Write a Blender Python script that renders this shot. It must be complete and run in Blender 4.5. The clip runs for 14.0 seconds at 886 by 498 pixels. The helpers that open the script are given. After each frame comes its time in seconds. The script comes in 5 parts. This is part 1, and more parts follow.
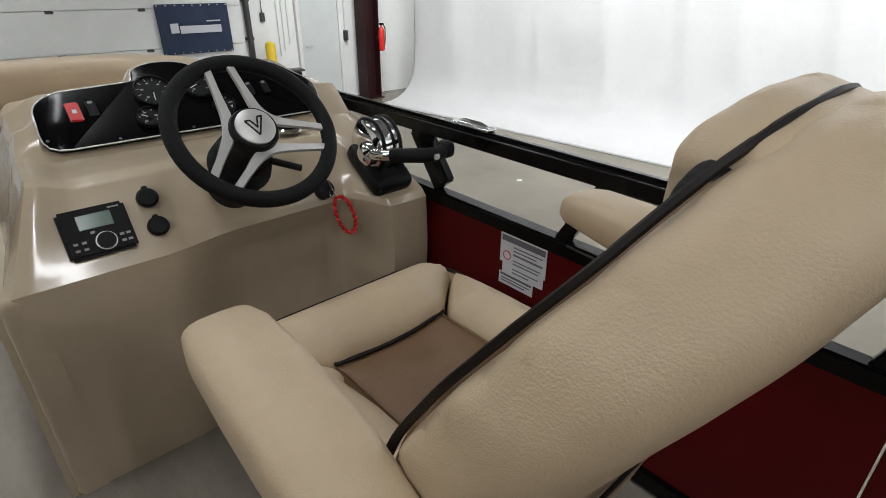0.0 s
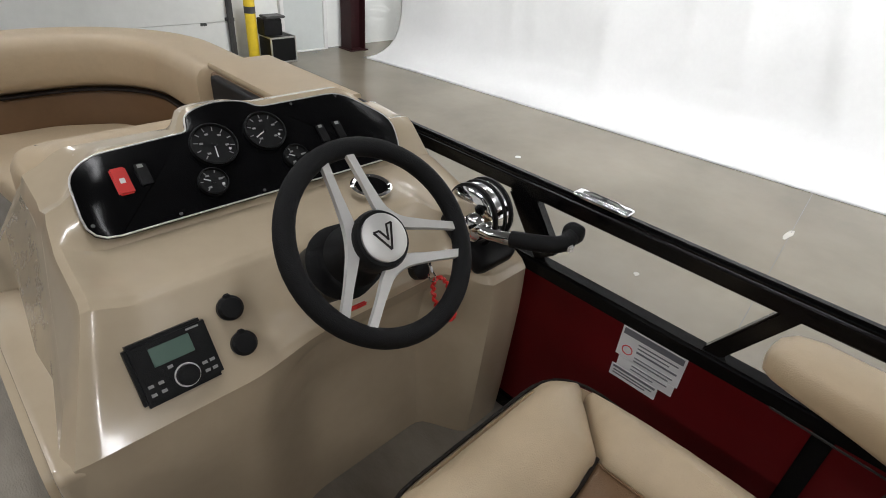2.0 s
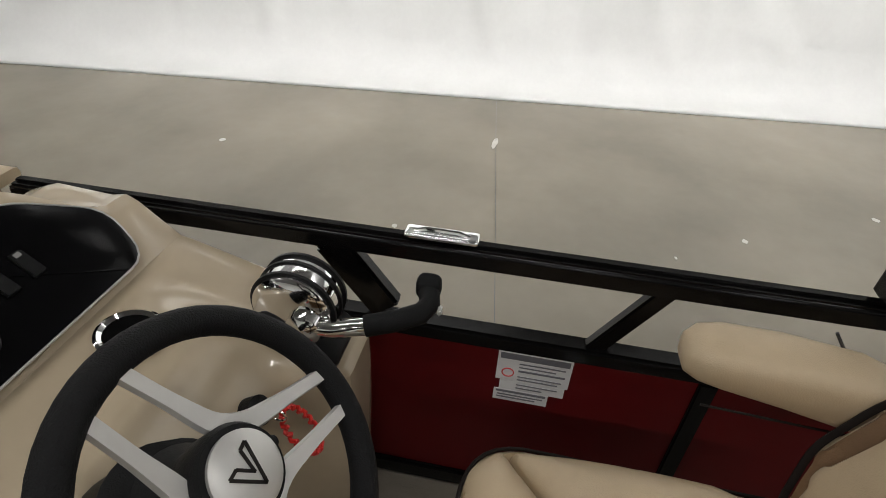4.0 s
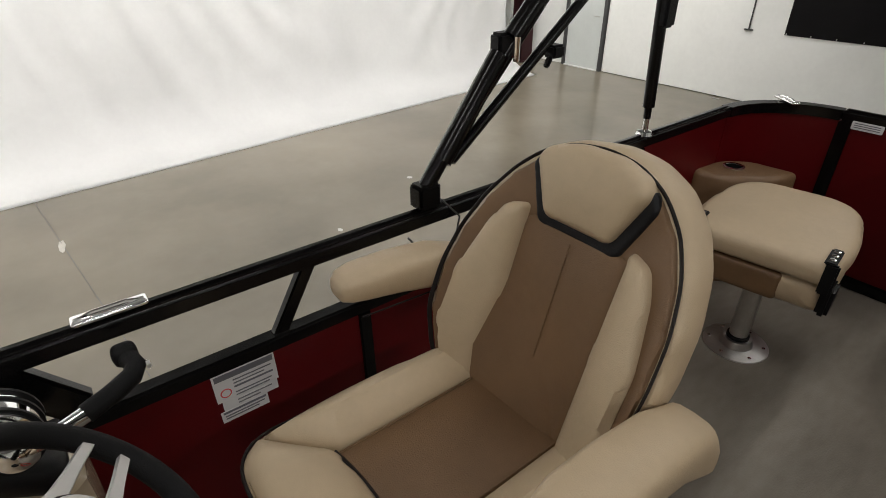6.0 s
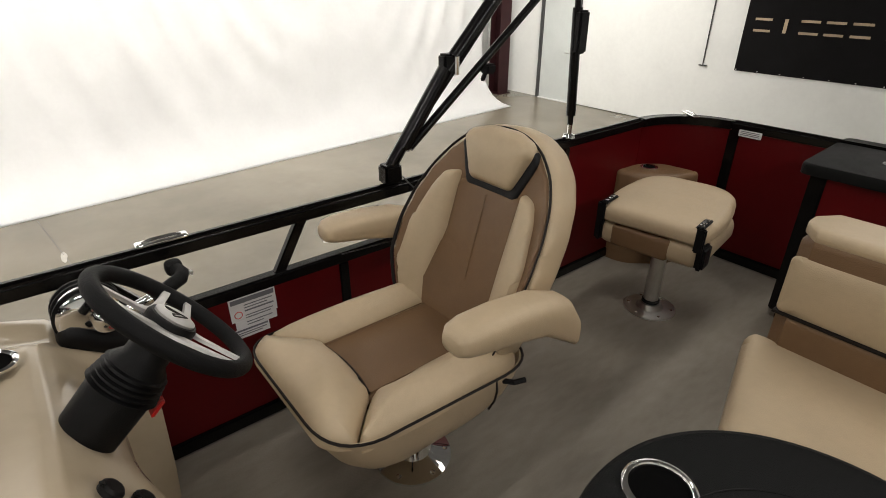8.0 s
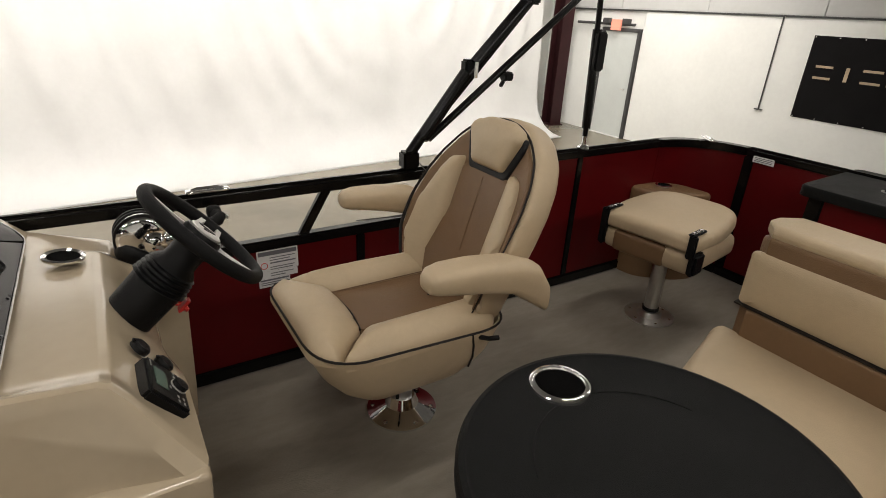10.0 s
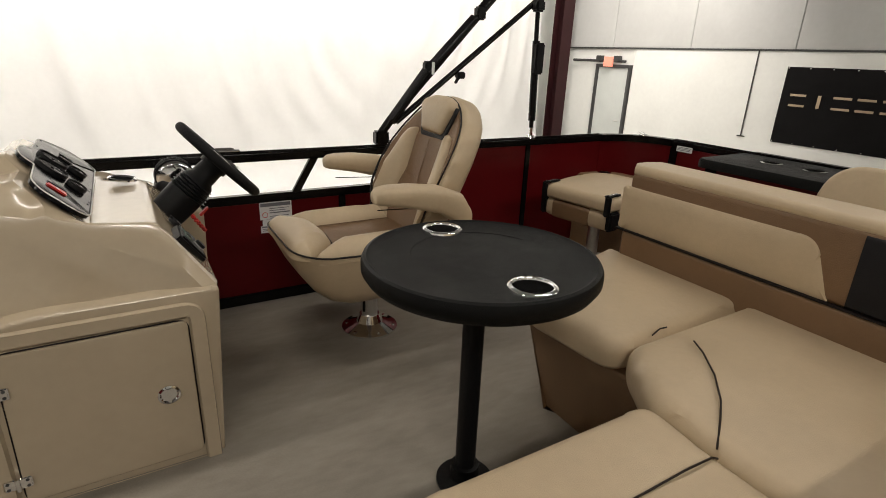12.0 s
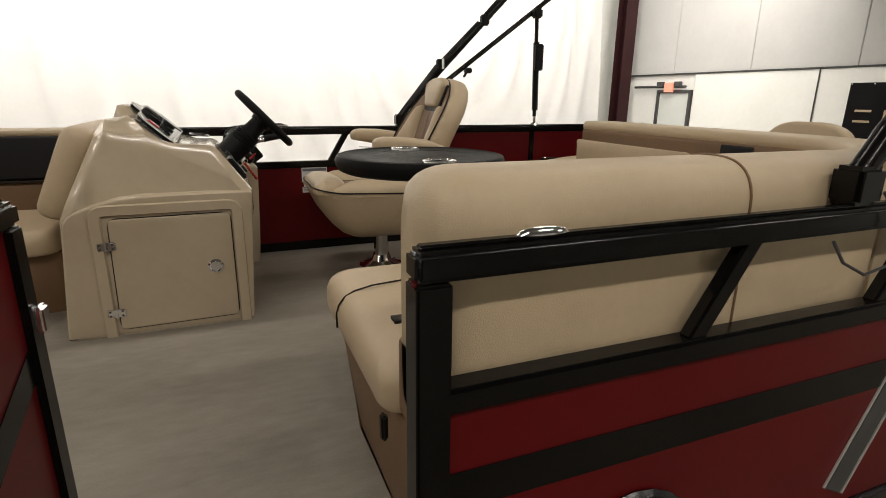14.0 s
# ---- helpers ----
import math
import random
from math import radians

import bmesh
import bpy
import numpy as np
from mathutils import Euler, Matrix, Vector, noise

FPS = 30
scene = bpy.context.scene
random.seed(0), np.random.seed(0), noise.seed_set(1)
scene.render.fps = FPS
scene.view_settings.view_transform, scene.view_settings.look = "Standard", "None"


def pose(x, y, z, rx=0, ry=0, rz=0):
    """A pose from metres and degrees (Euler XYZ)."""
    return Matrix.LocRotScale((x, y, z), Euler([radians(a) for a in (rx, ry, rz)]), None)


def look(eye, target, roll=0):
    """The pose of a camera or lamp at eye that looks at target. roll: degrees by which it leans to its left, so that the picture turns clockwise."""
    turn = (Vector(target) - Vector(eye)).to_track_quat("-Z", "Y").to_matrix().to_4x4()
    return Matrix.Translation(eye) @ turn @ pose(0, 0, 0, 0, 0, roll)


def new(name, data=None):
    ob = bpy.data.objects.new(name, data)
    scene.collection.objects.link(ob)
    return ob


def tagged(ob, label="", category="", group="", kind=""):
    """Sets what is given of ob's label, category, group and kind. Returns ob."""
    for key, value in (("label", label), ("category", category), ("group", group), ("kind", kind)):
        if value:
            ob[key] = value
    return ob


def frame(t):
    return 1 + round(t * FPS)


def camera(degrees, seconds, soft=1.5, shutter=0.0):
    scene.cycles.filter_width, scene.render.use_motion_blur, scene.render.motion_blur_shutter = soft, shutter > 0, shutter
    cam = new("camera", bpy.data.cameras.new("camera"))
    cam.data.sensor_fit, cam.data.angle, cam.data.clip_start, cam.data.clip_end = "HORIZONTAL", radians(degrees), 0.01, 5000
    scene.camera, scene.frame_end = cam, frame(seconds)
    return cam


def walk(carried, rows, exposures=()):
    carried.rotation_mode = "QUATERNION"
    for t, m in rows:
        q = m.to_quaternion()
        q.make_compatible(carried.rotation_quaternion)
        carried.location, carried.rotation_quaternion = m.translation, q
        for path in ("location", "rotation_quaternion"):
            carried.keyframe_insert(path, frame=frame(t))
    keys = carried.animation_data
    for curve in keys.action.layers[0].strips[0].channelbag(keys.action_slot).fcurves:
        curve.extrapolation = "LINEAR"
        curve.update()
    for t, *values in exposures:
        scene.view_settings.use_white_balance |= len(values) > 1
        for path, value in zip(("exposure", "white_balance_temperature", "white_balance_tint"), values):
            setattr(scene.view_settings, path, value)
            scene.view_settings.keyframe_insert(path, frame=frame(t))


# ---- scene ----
cam = camera(79.3, 14.0, soft=0.9)
PATH = [
    (0, (0.233, -0.205, 1.09), (1.427, 1.118, 0.181), 0.4),
    (0.5, (0.219, -0.107, 1.159), (1.411, 1.212, 0.244), 1.5),
    (1, (0.247, 0.013, 1.218), (1.41, 1.289, 0.208), 2.5),
    (1.5, (0.253, 0.12, 1.249), (1.423, 1.356, 0.198), 4.0),
    (2, (0.21, 0.287, 1.258), (1.444, 1.443, 0.189), 4.9),
    (2.2, (0.195, 0.342, 1.262), (1.452, 1.468, 0.188), 4.5),
    (4.3, (0.43, 0.657, 1.311), (2.061, 0.593, 0.154), 1.2),
    (4.5, (0.406, 0.682, 1.341), (2.02, 0.365, 0.204), -0.4),
    (5, (0.31, 0.743, 1.366), (1.814, -0.005, 0.28), 1.5),
    (5.5, (0.257, 0.723, 1.371), (1.681, -0.2, 0.312), -0.4),
    (6, (0.14, 0.737, 1.377), (1.518, -0.294, 0.358), -0.7),
    (6.5, (0.015, 0.775, 1.375), (1.391, -0.301, 0.4), -0.2),
    (7, (-0.069, 0.813, 1.381), (1.303, -0.278, 0.418), 0.0),
    (7.5, (-0.185, 0.911, 1.381), (1.191, -0.206, 0.453), -0.1),
    (8, (-0.317, 0.974, 1.399), (1.074, -0.136, 0.487), -0.1),
    (8.2, (-0.354, 0.99, 1.409), (1.041, -0.117, 0.499), 0.6),
    (10.3, (-0.706, 1.011, 1.291), (0.839, 0.028, 0.486), 2.7),
    (10.5, (-0.769, 1.036, 1.237), (0.78, 0.049, 0.448), 2.1),
    (11, (-0.998, 1.055, 1.209), (0.588, 0.09, 0.465), 1.1),
    (11.5, (-1.2, 1.081, 1.204), (0.378, 0.072, 0.502), 1.2),
    (12, (-1.319, 1.123, 1.185), (0.292, 0.153, 0.503), 2.3),
    (12.5, (-1.466, 1.108, 1.119), (0.227, 0.251, 0.488), 2.8),
    (13, (-1.668, 1.089, 1.098), (0.073, 0.32, 0.482), 3.1),
    (13.5, (-1.879, 1.082, 1.033), (-0.1, 0.363, 0.468), 1.9),
    (14, (-2.099, 1.042, 0.923), (-0.317, 0.317, 0.375), 0.7),
]
EXPOSURES = [(0.0, -0.02, 6050, 10), (2.2, 0.08, 6150, 11), (4.4, -0.26, 6400, 10), (5.2, -0.36, 6420, 10), (6.0, -0.25, 6480, 11), (8.2, 0.02, 6700, 11), (10.4, -0.06, 6900, 12), (14.0, -0.08, 7000, 12)]
walk(cam, [(t, look(eye, target, roll)) for t, eye, target, roll in PATH], EXPOSURES)

# ---- world and light ----
FLOOR = -1.09
CEIL = 4.6
world = bpy.data.worlds.new("world")
scene.world = world
world.use_nodes = True
world.node_tree.nodes["Background"].inputs["Color"].default_value = (0.9, 0.95, 1.0, 1)
world.node_tree.nodes["Background"].inputs["Strength"].default_value = 0.02
scene.view_settings.exposure = 0.0


# ---- materials ----
def mat(name, color, rough=0.5, metal=0.0, vary=0.0, scale=6.0, bump=0.0, bscale=200.0, coat=0.0, second=None, emit=0.0, stretch=None, rvary=0.0, spec=0.5, soft=False):
    m = bpy.data.materials.new(name)
    m.use_nodes = True
    nt = m.node_tree
    b = nt.nodes["Principled BSDF"]
    b.inputs["Base Color"].default_value = (*color, 1)
    b.inputs["Roughness"].default_value = rough
    b.inputs["Metallic"].default_value = metal
    b.inputs["Specular IOR Level"].default_value = spec
    b.inputs["Coat Weight"].default_value = coat
    b.inputs["Coat Roughness"].default_value = 0.08
    tc = nt.nodes.new("ShaderNodeTexCoord")
    mp = nt.nodes.new("ShaderNodeMapping")
    nt.links.new(tc.outputs["Object"], mp.inputs["Vector"])
    if stretch:
        mp.inputs["Scale"].default_value = stretch
    if vary > 0 or second:
        n1 = nt.nodes.new("ShaderNodeTexNoise")
        n1.inputs["Scale"].default_value = scale
        n1.inputs["Detail"].default_value = 8
        n1.inputs["Roughness"].default_value = 0.62
        n2 = nt.nodes.new("ShaderNodeTexNoise")
        n2.inputs["Scale"].default_value = scale * 11
        n2.inputs["Detail"].default_value = 4
        nt.links.new(mp.outputs[0], n1.inputs["Vector"])
        nt.links.new(mp.outputs[0], n2.inputs["Vector"])
        add = nt.nodes.new("ShaderNodeMath")
        add.operation = "MULTIPLY_ADD"
        nt.links.new(n2.outputs["Fac"], add.inputs[0])
        add.inputs[1].default_value = 0.35
        nt.links.new(n1.outputs["Fac"], add.inputs[2])
        ramp = nt.nodes.new("ShaderNodeValToRGB")
        ramp.color_ramp.elements[0].position = 0.45
        ramp.color_ramp.elements[1].position = 0.90
        if soft:
            n1.inputs["Detail"].default_value, n1.inputs["Roughness"].default_value = 5, 0.45
            add.inputs[1].default_value = 0.12
            ramp.color_ramp.elements[0].position, ramp.color_ramp.elements[1].position = 0.26, 0.84
        lo = second or tuple(c * (1 - vary) for c in color)
        hi = color if second else tuple(min(1, c * (1 + vary)) for c in color)
        ramp.color_ramp.elements[0].color = (*lo, 1)
        ramp.color_ramp.elements[1].color = (*hi, 1)
        nt.links.new(add.outputs[0], ramp.inputs[0])
        nt.links.new(ramp.outputs[0], b.inputs["Base Color"])
        if rvary > 0:
            mr = nt.nodes.new("ShaderNodeMapRange")
            mr.inputs["From Min"].default_value = 0.4
            mr.inputs["From Max"].default_value = 0.95
            mr.inputs["To Min"].default_value = max(0.03, rough - rvary)
            mr.inputs["To Max"].default_value = rough + rvary
            nt.links.new(add.outputs[0], mr.inputs["Value"])
            nt.links.new(mr.outputs[0], b.inputs["Roughness"])
    if bump > 0:
        n3 = nt.nodes.new("ShaderNodeTexNoise")
        n3.inputs["Scale"].default_value = bscale
        n3.inputs["Detail"].default_value = 3
        nt.links.new(mp.outputs[0], n3.inputs["Vector"])
        bp = nt.nodes.new("ShaderNodeBump")
        bp.inputs["Strength"].default_value = bump
        bp.inputs["Distance"].default_value = 0.004
        nt.links.new(n3.outputs["Fac"], bp.inputs["Height"])
        nt.links.new(bp.outputs[0], b.inputs["Normal"])
    if emit:
        b.inputs["Emission Color"].default_value = (*color, 1)
        b.inputs["Emission Strength"].default_value = emit
    return m


GEL = mat("gelcoat", (0.48, 0.395, 0.28), 0.22, vary=0.05, scale=3, coat=0.6, rvary=0.06)
TAN = mat("tan_vinyl", (0.50, 0.392, 0.258), 0.42, vary=0.07, scale=5, bump=0.25, bscale=420)
BROWN = mat("brown_vinyl", (0.172, 0.098, 0.047), 0.45, vary=0.10, scale=6, bump=0.35, bscale=380)
PIPE = mat("piping_vinyl", (0.009, 0.006, 0.005), 0.5, spec=0.25)
CHAR = mat("charcoal_vinyl", (0.009, 0.009, 0.0105), 0.5, spec=0.25, vary=0.15, bump=0.3, bscale=380)
# darker second tone: mottling and wear, deepened to paint in blotchy shadows
DECK = mat("woven_deck", (0.30, 0.27, 0.225), 0.62, second=(0.185, 0.162, 0.130), scale=3.2, bump=0.4, bscale=260, stretch=(1, 0.35, 1))
CONC = mat("concrete", (0.205, 0.180, 0.136), 0.25, second=(0.098, 0.087, 0.064), scale=0.62, soft=True)
RED = mat("red_panel", (0.100, 0.0030, 0.0045), 0.34, vary=0.12, scale=2, spec=0.22)
BLACK = mat("black_aluminium", (0.004, 0.0037, 0.0037), 0.20, vary=0.2, scale=8, spec=0.24)
PLAST = mat("black_plastic", (0.005, 0.005, 0.0054), 0.42, spec=0.2, vary=0.2, scale=20, bump=0.25, bscale=600)
TABLE = mat("black_table", (0.004, 0.0043, 0.0043), 0.5, spec=0.13, vary=0.25, scale=9, bump=0.4, bscale=500, rvary=0.08)
GRIP = mat("black_grip", (0.0055, 0.0055, 0.006), 0.65, spec=0.2, vary=0.15, bump=0.4, bscale=500)
CHROME = mat("chrome", (0.86, 0.86, 0.86), 0.07, 1.0)
ALU = mat("brushed_aluminium", (0.62, 0.61, 0.59), 0.33, 1.0, vary=0.08, scale=30, stretch=(1, 8, 1))
SATIN = mat("satin_silver", (0.60, 0.59, 0.57), 0.42, 0.6, vary=0.05)
WHITEC = mat("white_cloth", (0.86, 0.86, 0.85), 0.75, vary=0.03, scale=1.5, bump=0.08, bscale=60)
WALL = mat("white_wall", (0.78, 0.79, 0.76), 0.5, vary=0.05, scale=1.2, bump=0.05, bscale=50)
GREYW = mat("grey_wall", (0.48, 0.485, 0.475), 0.55, vary=0.06, scale=1.0)
DOORM = mat("door_paint", (0.55, 0.58, 0.56), 0.4, vary=0.05, scale=2)
STEELRED = mat("oxide_steel", (0.024, 0.006, 0.007), 0.5, vary=0.25, scale=4, spec=0.25)
YELLOW = mat("yellow_paint", (0.72, 0.52, 0.02), 0.45, vary=0.12, scale=6)
NAVY = mat("navy_cloth", (0.012, 0.025, 0.065), 0.6, vary=0.15, scale=4)
BANNER = mat("black_cloth", (0.005, 0.0045, 0.005), 0.6, vary=0.2, scale=4, spec=0.12)
BRIGHTRED = mat("bright_red", (0.55, 0.02, 0.015), 0.4, vary=0.05)
PAPER = mat("white_sticker", (0.74, 0.74, 0.74), 0.35, vary=0.03)
INK = mat("grey_ink", (0.16, 0.16, 0.18), 0.5)
REDINK = mat("red_ink", (0.55, 0.06, 0.06), 0.5)
LETTER = mat("champagne_ink", (0.50, 0.38, 0.25), 0.4, vary=0.1, scale=3)
SILVERINK = mat("silver_ink", (0.6, 0.62, 0.66), 0.4)
PINKSIGN = mat("exit_sign_plastic", (0.75, 0.28, 0.20), 0.4, emit=0.5)
LCD = mat("lcd_glass", (0.10, 0.16, 0.13), 0.15)
TUBE = mat("lamp_tube", (1.0, 0.97, 0.92), 0.4, emit=6.0)
TICK = mat("gauge_print", (0.28, 0.28, 0.27), 0.5)
DARKGREY = mat("dark_grey", (0.05, 0.05, 0.05), 0.5, vary=0.2)
SEAM = mat("dark_brown_piping", (0.018, 0.011, 0.007), 0.5, spec=0.25)
CHIP = mat("worn_paint", (0.36, 0.34, 0.30), 0.6, vary=0.2, scale=12)
LOWBOUNCE = mat("low_bounce_ceiling", (0.16, 0.16, 0.16), 0.7, vary=0.15, scale=1.5)
LIGHTG = mat("pale_paint", (0.7, 0.7, 0.68), 0.5, vary=0.05)


# near-black for flat discs that paint the shade inside uncut cup holders
WELLSHADE = mat("well_shade", (0.002, 0.002, 0.002), 0.9, spec=0.05)


# ---- mesh helpers ----
from mathutils.geometry import delaunay_2d_cdt


def mesh_of(bm, material, smooth=True, angle=40):
    bmesh.ops.recalc_face_normals(bm, faces=bm.faces)
    for f in bm.faces:
        f.smooth = smooth
    if smooth:
        lim = radians(angle)
        for e in bm.edges:
            if len(e.link_faces) == 2 and e.calc_face_angle(0) > lim:
                e.smooth = False
    me = bpy.data.meshes.new("mesh")
    bm.to_mesh(me)
    bm.free()
    me.materials.append(material)
    return me


def part(name, bm, material, parent=None, label="", m=None, angle=40):
    """One mesh object under a thing or under a part."""
    ob = new(name, mesh_of(bm, material, True, angle))
    if parent:
        ob.parent = parent
    if m is not None:
        ob.matrix_basis = m
    return tagged(ob, label)


def thing(name, m=None, label="", category="", group="", kind=""):
    ob = new(name)
    ob.empty_display_size = 0.1
    if m is not None:
        ob.matrix_basis = m
    return tagged(ob, label, category, group, kind)


def solid(name, bm, material, label, category, m=None, group="", kind="", angle=40):
    ob = part(name, bm, material, None, "", m, angle)
    return tagged(ob, label, category, group, kind)


def bm_box(x0, x1, y0, y1, z0, z1, bev=0.004, seg=2):
    bm = bmesh.new()
    bmesh.ops.create_cube(bm, size=1)
    for v in bm.verts:
        v.co = Vector(((x0 + x1) / 2 + v.co.x * (x1 - x0), (y0 + y1) / 2 + v.co.y * (y1 - y0), (z0 + z1) / 2 + v.co.z * (z1 - z0)))
    if bev > 0:
        bmesh.ops.bevel(bm, geom=bm.edges[:], offset=bev, segments=seg, affect="EDGES", clamp_overlap=True)
    return bm


def bm_pad(hx, hy, hz, r, crown=0.0, n=9, taper=0.0):
    """A padded block with soft rounded edges, centred on its origin."""
    bm = bmesh.new()
    bmesh.ops.create_cube(bm, size=2)
    bmesh.ops.subdivide_edges(bm, edges=bm.edges[:], cuts=n, use_grid_fill=True)
    for v in bm.verts:
        q = Vector([math.sin(c * math.pi / 2) if abs(c) < 1 else c for c in v.co])
        q = Vector((q.x * hx, q.y * hy, q.z * hz))
        c = Vector((max(-hx + r, min(hx - r, q.x)), max(-hy + r, min(hy - r, q.y)), max(-hz + r, min(hz - r, q.z))))
        d = q - c
        if d.length > 1e-9:
            q = c + d.normalized() * r
        if crown:
            k = max(0, 1 - (q.x / hx) ** 2) * max(0, 1 - (q.y / hy) ** 2)
            q.z += crown * k * (1 if q.z > 0 else 0)
        if taper:
            s = 1 - taper * (0.5 - q.z / (2 * hz))
            q.x *= s
            q.y *= s
        v.co = q
    return bm


def round_poly(pts, r, n=6):
    """A closed outline with its corners rounded; r may be one number or one for each corner."""
    out = []
    k = len(pts)
    for i in range(k):
        p0, p, p1 = Vector(pts[i - 1]), Vector(pts[i]), Vector(pts[(i + 1) % k])
        rr = r[i] if isinstance(r, (list, tuple)) else r
        a, b = (p0 - p), (p1 - p)
        rr = min(rr, a.length * 0.48, b.length * 0.48)
        if rr < 1e-4:
            out.append(p)
            continue
        s, e = p + a.normalized() * rr, p + b.normalized() * rr
        for j in range(n + 1):
            t = j / n
            out.append(s * (1 - t) ** 2 + p * 2 * t * (1 - t) + e * t * t)
    return out


def inset(pts, d):
    """The closed outline moved inwards by d (pts anticlockwise)."""
    k = len(pts)
    out = []
    for i in range(k):
        a, p, b = Vector(pts[i - 1]), Vector(pts[i]), Vector(pts[(i + 1) % k])
        t = (b - a)
        nrm = Vector((-t.y, t.x)).normalized() if t.length > 1e-9 else Vector((0, 0))
        out.append(p + nrm * d)
    return out


def ccw(pts):
    a = sum(pts[i - 1][0] * pts[i][1] - pts[i][0] * pts[i - 1][1] for i in range(len(pts)))
    return list(pts) if a > 0 else list(reversed(pts))


def edge_distance(p, pts):
    """How far the points p lie from the closed outline pts."""
    a = np.array([(q[0], q[1]) for q in pts])
    b = np.roll(a, -1, 0)
    ab = b - a
    p = np.asarray(p)[:, None, :]
    t = np.clip(((p - a) * ab).sum(2) / np.maximum((ab * ab).sum(1), 1e-12), 0, 1)
    return np.sqrt((((a + t[..., None] * ab) - p) ** 2).sum(2)).min(1)


def bm_slab(pts, z0, z1, r=0.02, n=5, crown=0.0, bottom_r=0.0, base_in=0.0):
    """An upright slab on a closed outline with a rounded, softly domed top; base_in draws its foot in."""
    pts = [Vector((p[0], p[1])) for p in ccw(pts)]
    pts = [p for i, p in enumerate(pts) if (p - pts[i - 1]).length > 1e-4]
    k = len(pts)
    area = abs(sum(pts[i - 1].x * pts[i].y - pts[i].x * pts[i - 1].y for i in range(k))) / 2
    rim = sum((pts[i] - pts[i - 1]).length for i in range(k))
    half = area / rim * 1.3
    r = min(r, half * 0.8)
    inner = []
    for j in range(1, n + 1):
        d = r * (1 - math.cos(math.pi / 2 * j / n))
        cand = inset(pts, d)
        ok = edge_distance(cand, pts) > d * 0.93
        inner += [p for p, good in zip(cand, ok) if good]
    if crown > 0:
        step = max(0.012, min(0.05, half * 0.35))
        xs = np.arange(min(p.x for p in pts), max(p.x for p in pts), step)
        ys = np.arange(min(p.y for p in pts), max(p.y for p in pts), step)
        cand = [Vector((x, y)) for x in xs for y in ys]
        ok = edge_distance(cand, pts) > r * 1.25
        inner += [p for p, good in zip(cand, ok) if good]
    fine = max(0.006, r * 0.4)
    if r > 0.008 and n >= 4:
        xs = np.arange(min(p.x for p in pts), max(p.x for p in pts), fine)
        ys = np.arange(min(p.y for p in pts), max(p.y for p in pts), fine)
        cand = [Vector((x, y)) for x in xs for y in ys]
        far = edge_distance(cand, pts)
        old = np.array([(p[0], p[1]) for p in inner]) if inner else np.zeros((1, 2)) + 99
        for p, q in zip(cand, far):
            if fine * 0.5 < q < r * 1.3 and np.hypot(old[:, 0] - p.x, old[:, 1] - p.y).min() > fine * 0.6:
                inner.append(p)
    vs, es, fs, origin, *_ = delaunay_2d_cdt(pts + inner, [(i, (i + 1) % k) for i in range(k)], [], 1, 1e-6, True)
    d = edge_distance(vs, pts)
    place = {}
    for i, sources in enumerate(origin):
        for q in sources:
            place[q] = i
    bm = bmesh.new()
    lift = z1 - r + np.sqrt(np.maximum(0, r * r - np.maximum(0, r - d) ** 2)) + crown * (1 - np.exp(-(np.maximum(0, d - r * 0.5) / (half * 0.9)) ** 1.3)) * 1.25
    top = [bm.verts.new((v.x, v.y, z)) for v, z in zip(vs, lift)]
    mid = [sum((vs[i] for i in f), Vector((0, 0))) / len(f) for f in fs]
    for f, c in zip(fs, mid):
        turn = sum((pts[i - 1].y > c.y) != (pts[i].y > c.y) and c.x < (pts[i].x - pts[i - 1].x) * (c.y - pts[i - 1].y) / (pts[i].y - pts[i - 1].y) + pts[i - 1].x for i in range(k))
        if turn % 2:
            bm.faces.new([top[i] for i in f])
    rings = [[top[place[i]] for i in range(k)]]
    if base_in > 0:
        rings.append([bm.verts.new((p.x, p.y, z0)) for p in inset(pts, base_in)])
    elif bottom_r > 0:
        q = min(bottom_r, half * 0.5)
        for j in range(4):
            a = math.pi / 2 * j / 3
            rings.append([bm.verts.new((p.x, p.y, z0 + q * (1 - math.sin(a)))) for p in inset(pts, q * (1 - math.cos(a)))])
    else:
        rings.append([bm.verts.new((p.x, p.y, z0)) for p in pts])
    for a, b in zip(rings, rings[1:]):
        for i in range(k):
            bm.faces.new((a[i - 1], a[i], b[i], b[i - 1]))
    bm.faces.new(list(reversed(rings[-1])))
    return bm


def bm_tube(path, r, seg=8, closed=False):
    """A round bar along points."""
    path = [Vector(p) for p in path]
    bm = bmesh.new()
    k = len(path)
    loops = []
    prev = None
    for i, p in enumerate(path):
        if closed:
            t = path[(i + 1) % k] - path[i - 1]
        else:
            t = path[min(i + 1, k - 1)] - path[max(i - 1, 0)]
        t.normalize()
        if prev is None:
            u = t.orthogonal().normalized()
        else:
            u = (prev - t * prev.dot(t)).normalized()
        prev = u
        w = t.cross(u)
        loops.append([bm.verts.new(p + (u * math.cos(a) + w * math.sin(a)) * r) for a in (2 * math.pi * j / seg for j in range(seg))])
    pairs = list(zip(loops, loops[1:]))
    if closed:
        pairs.append((loops[-1], loops[0]))
    for a, b in pairs:
        for i in range(seg):
            bm.faces.new((a[i - 1], a[i], b[i], b[i - 1]))
    if not closed:
        bm.faces.new(loops[0])
        bm.faces.new(loops[-1])
    return bm


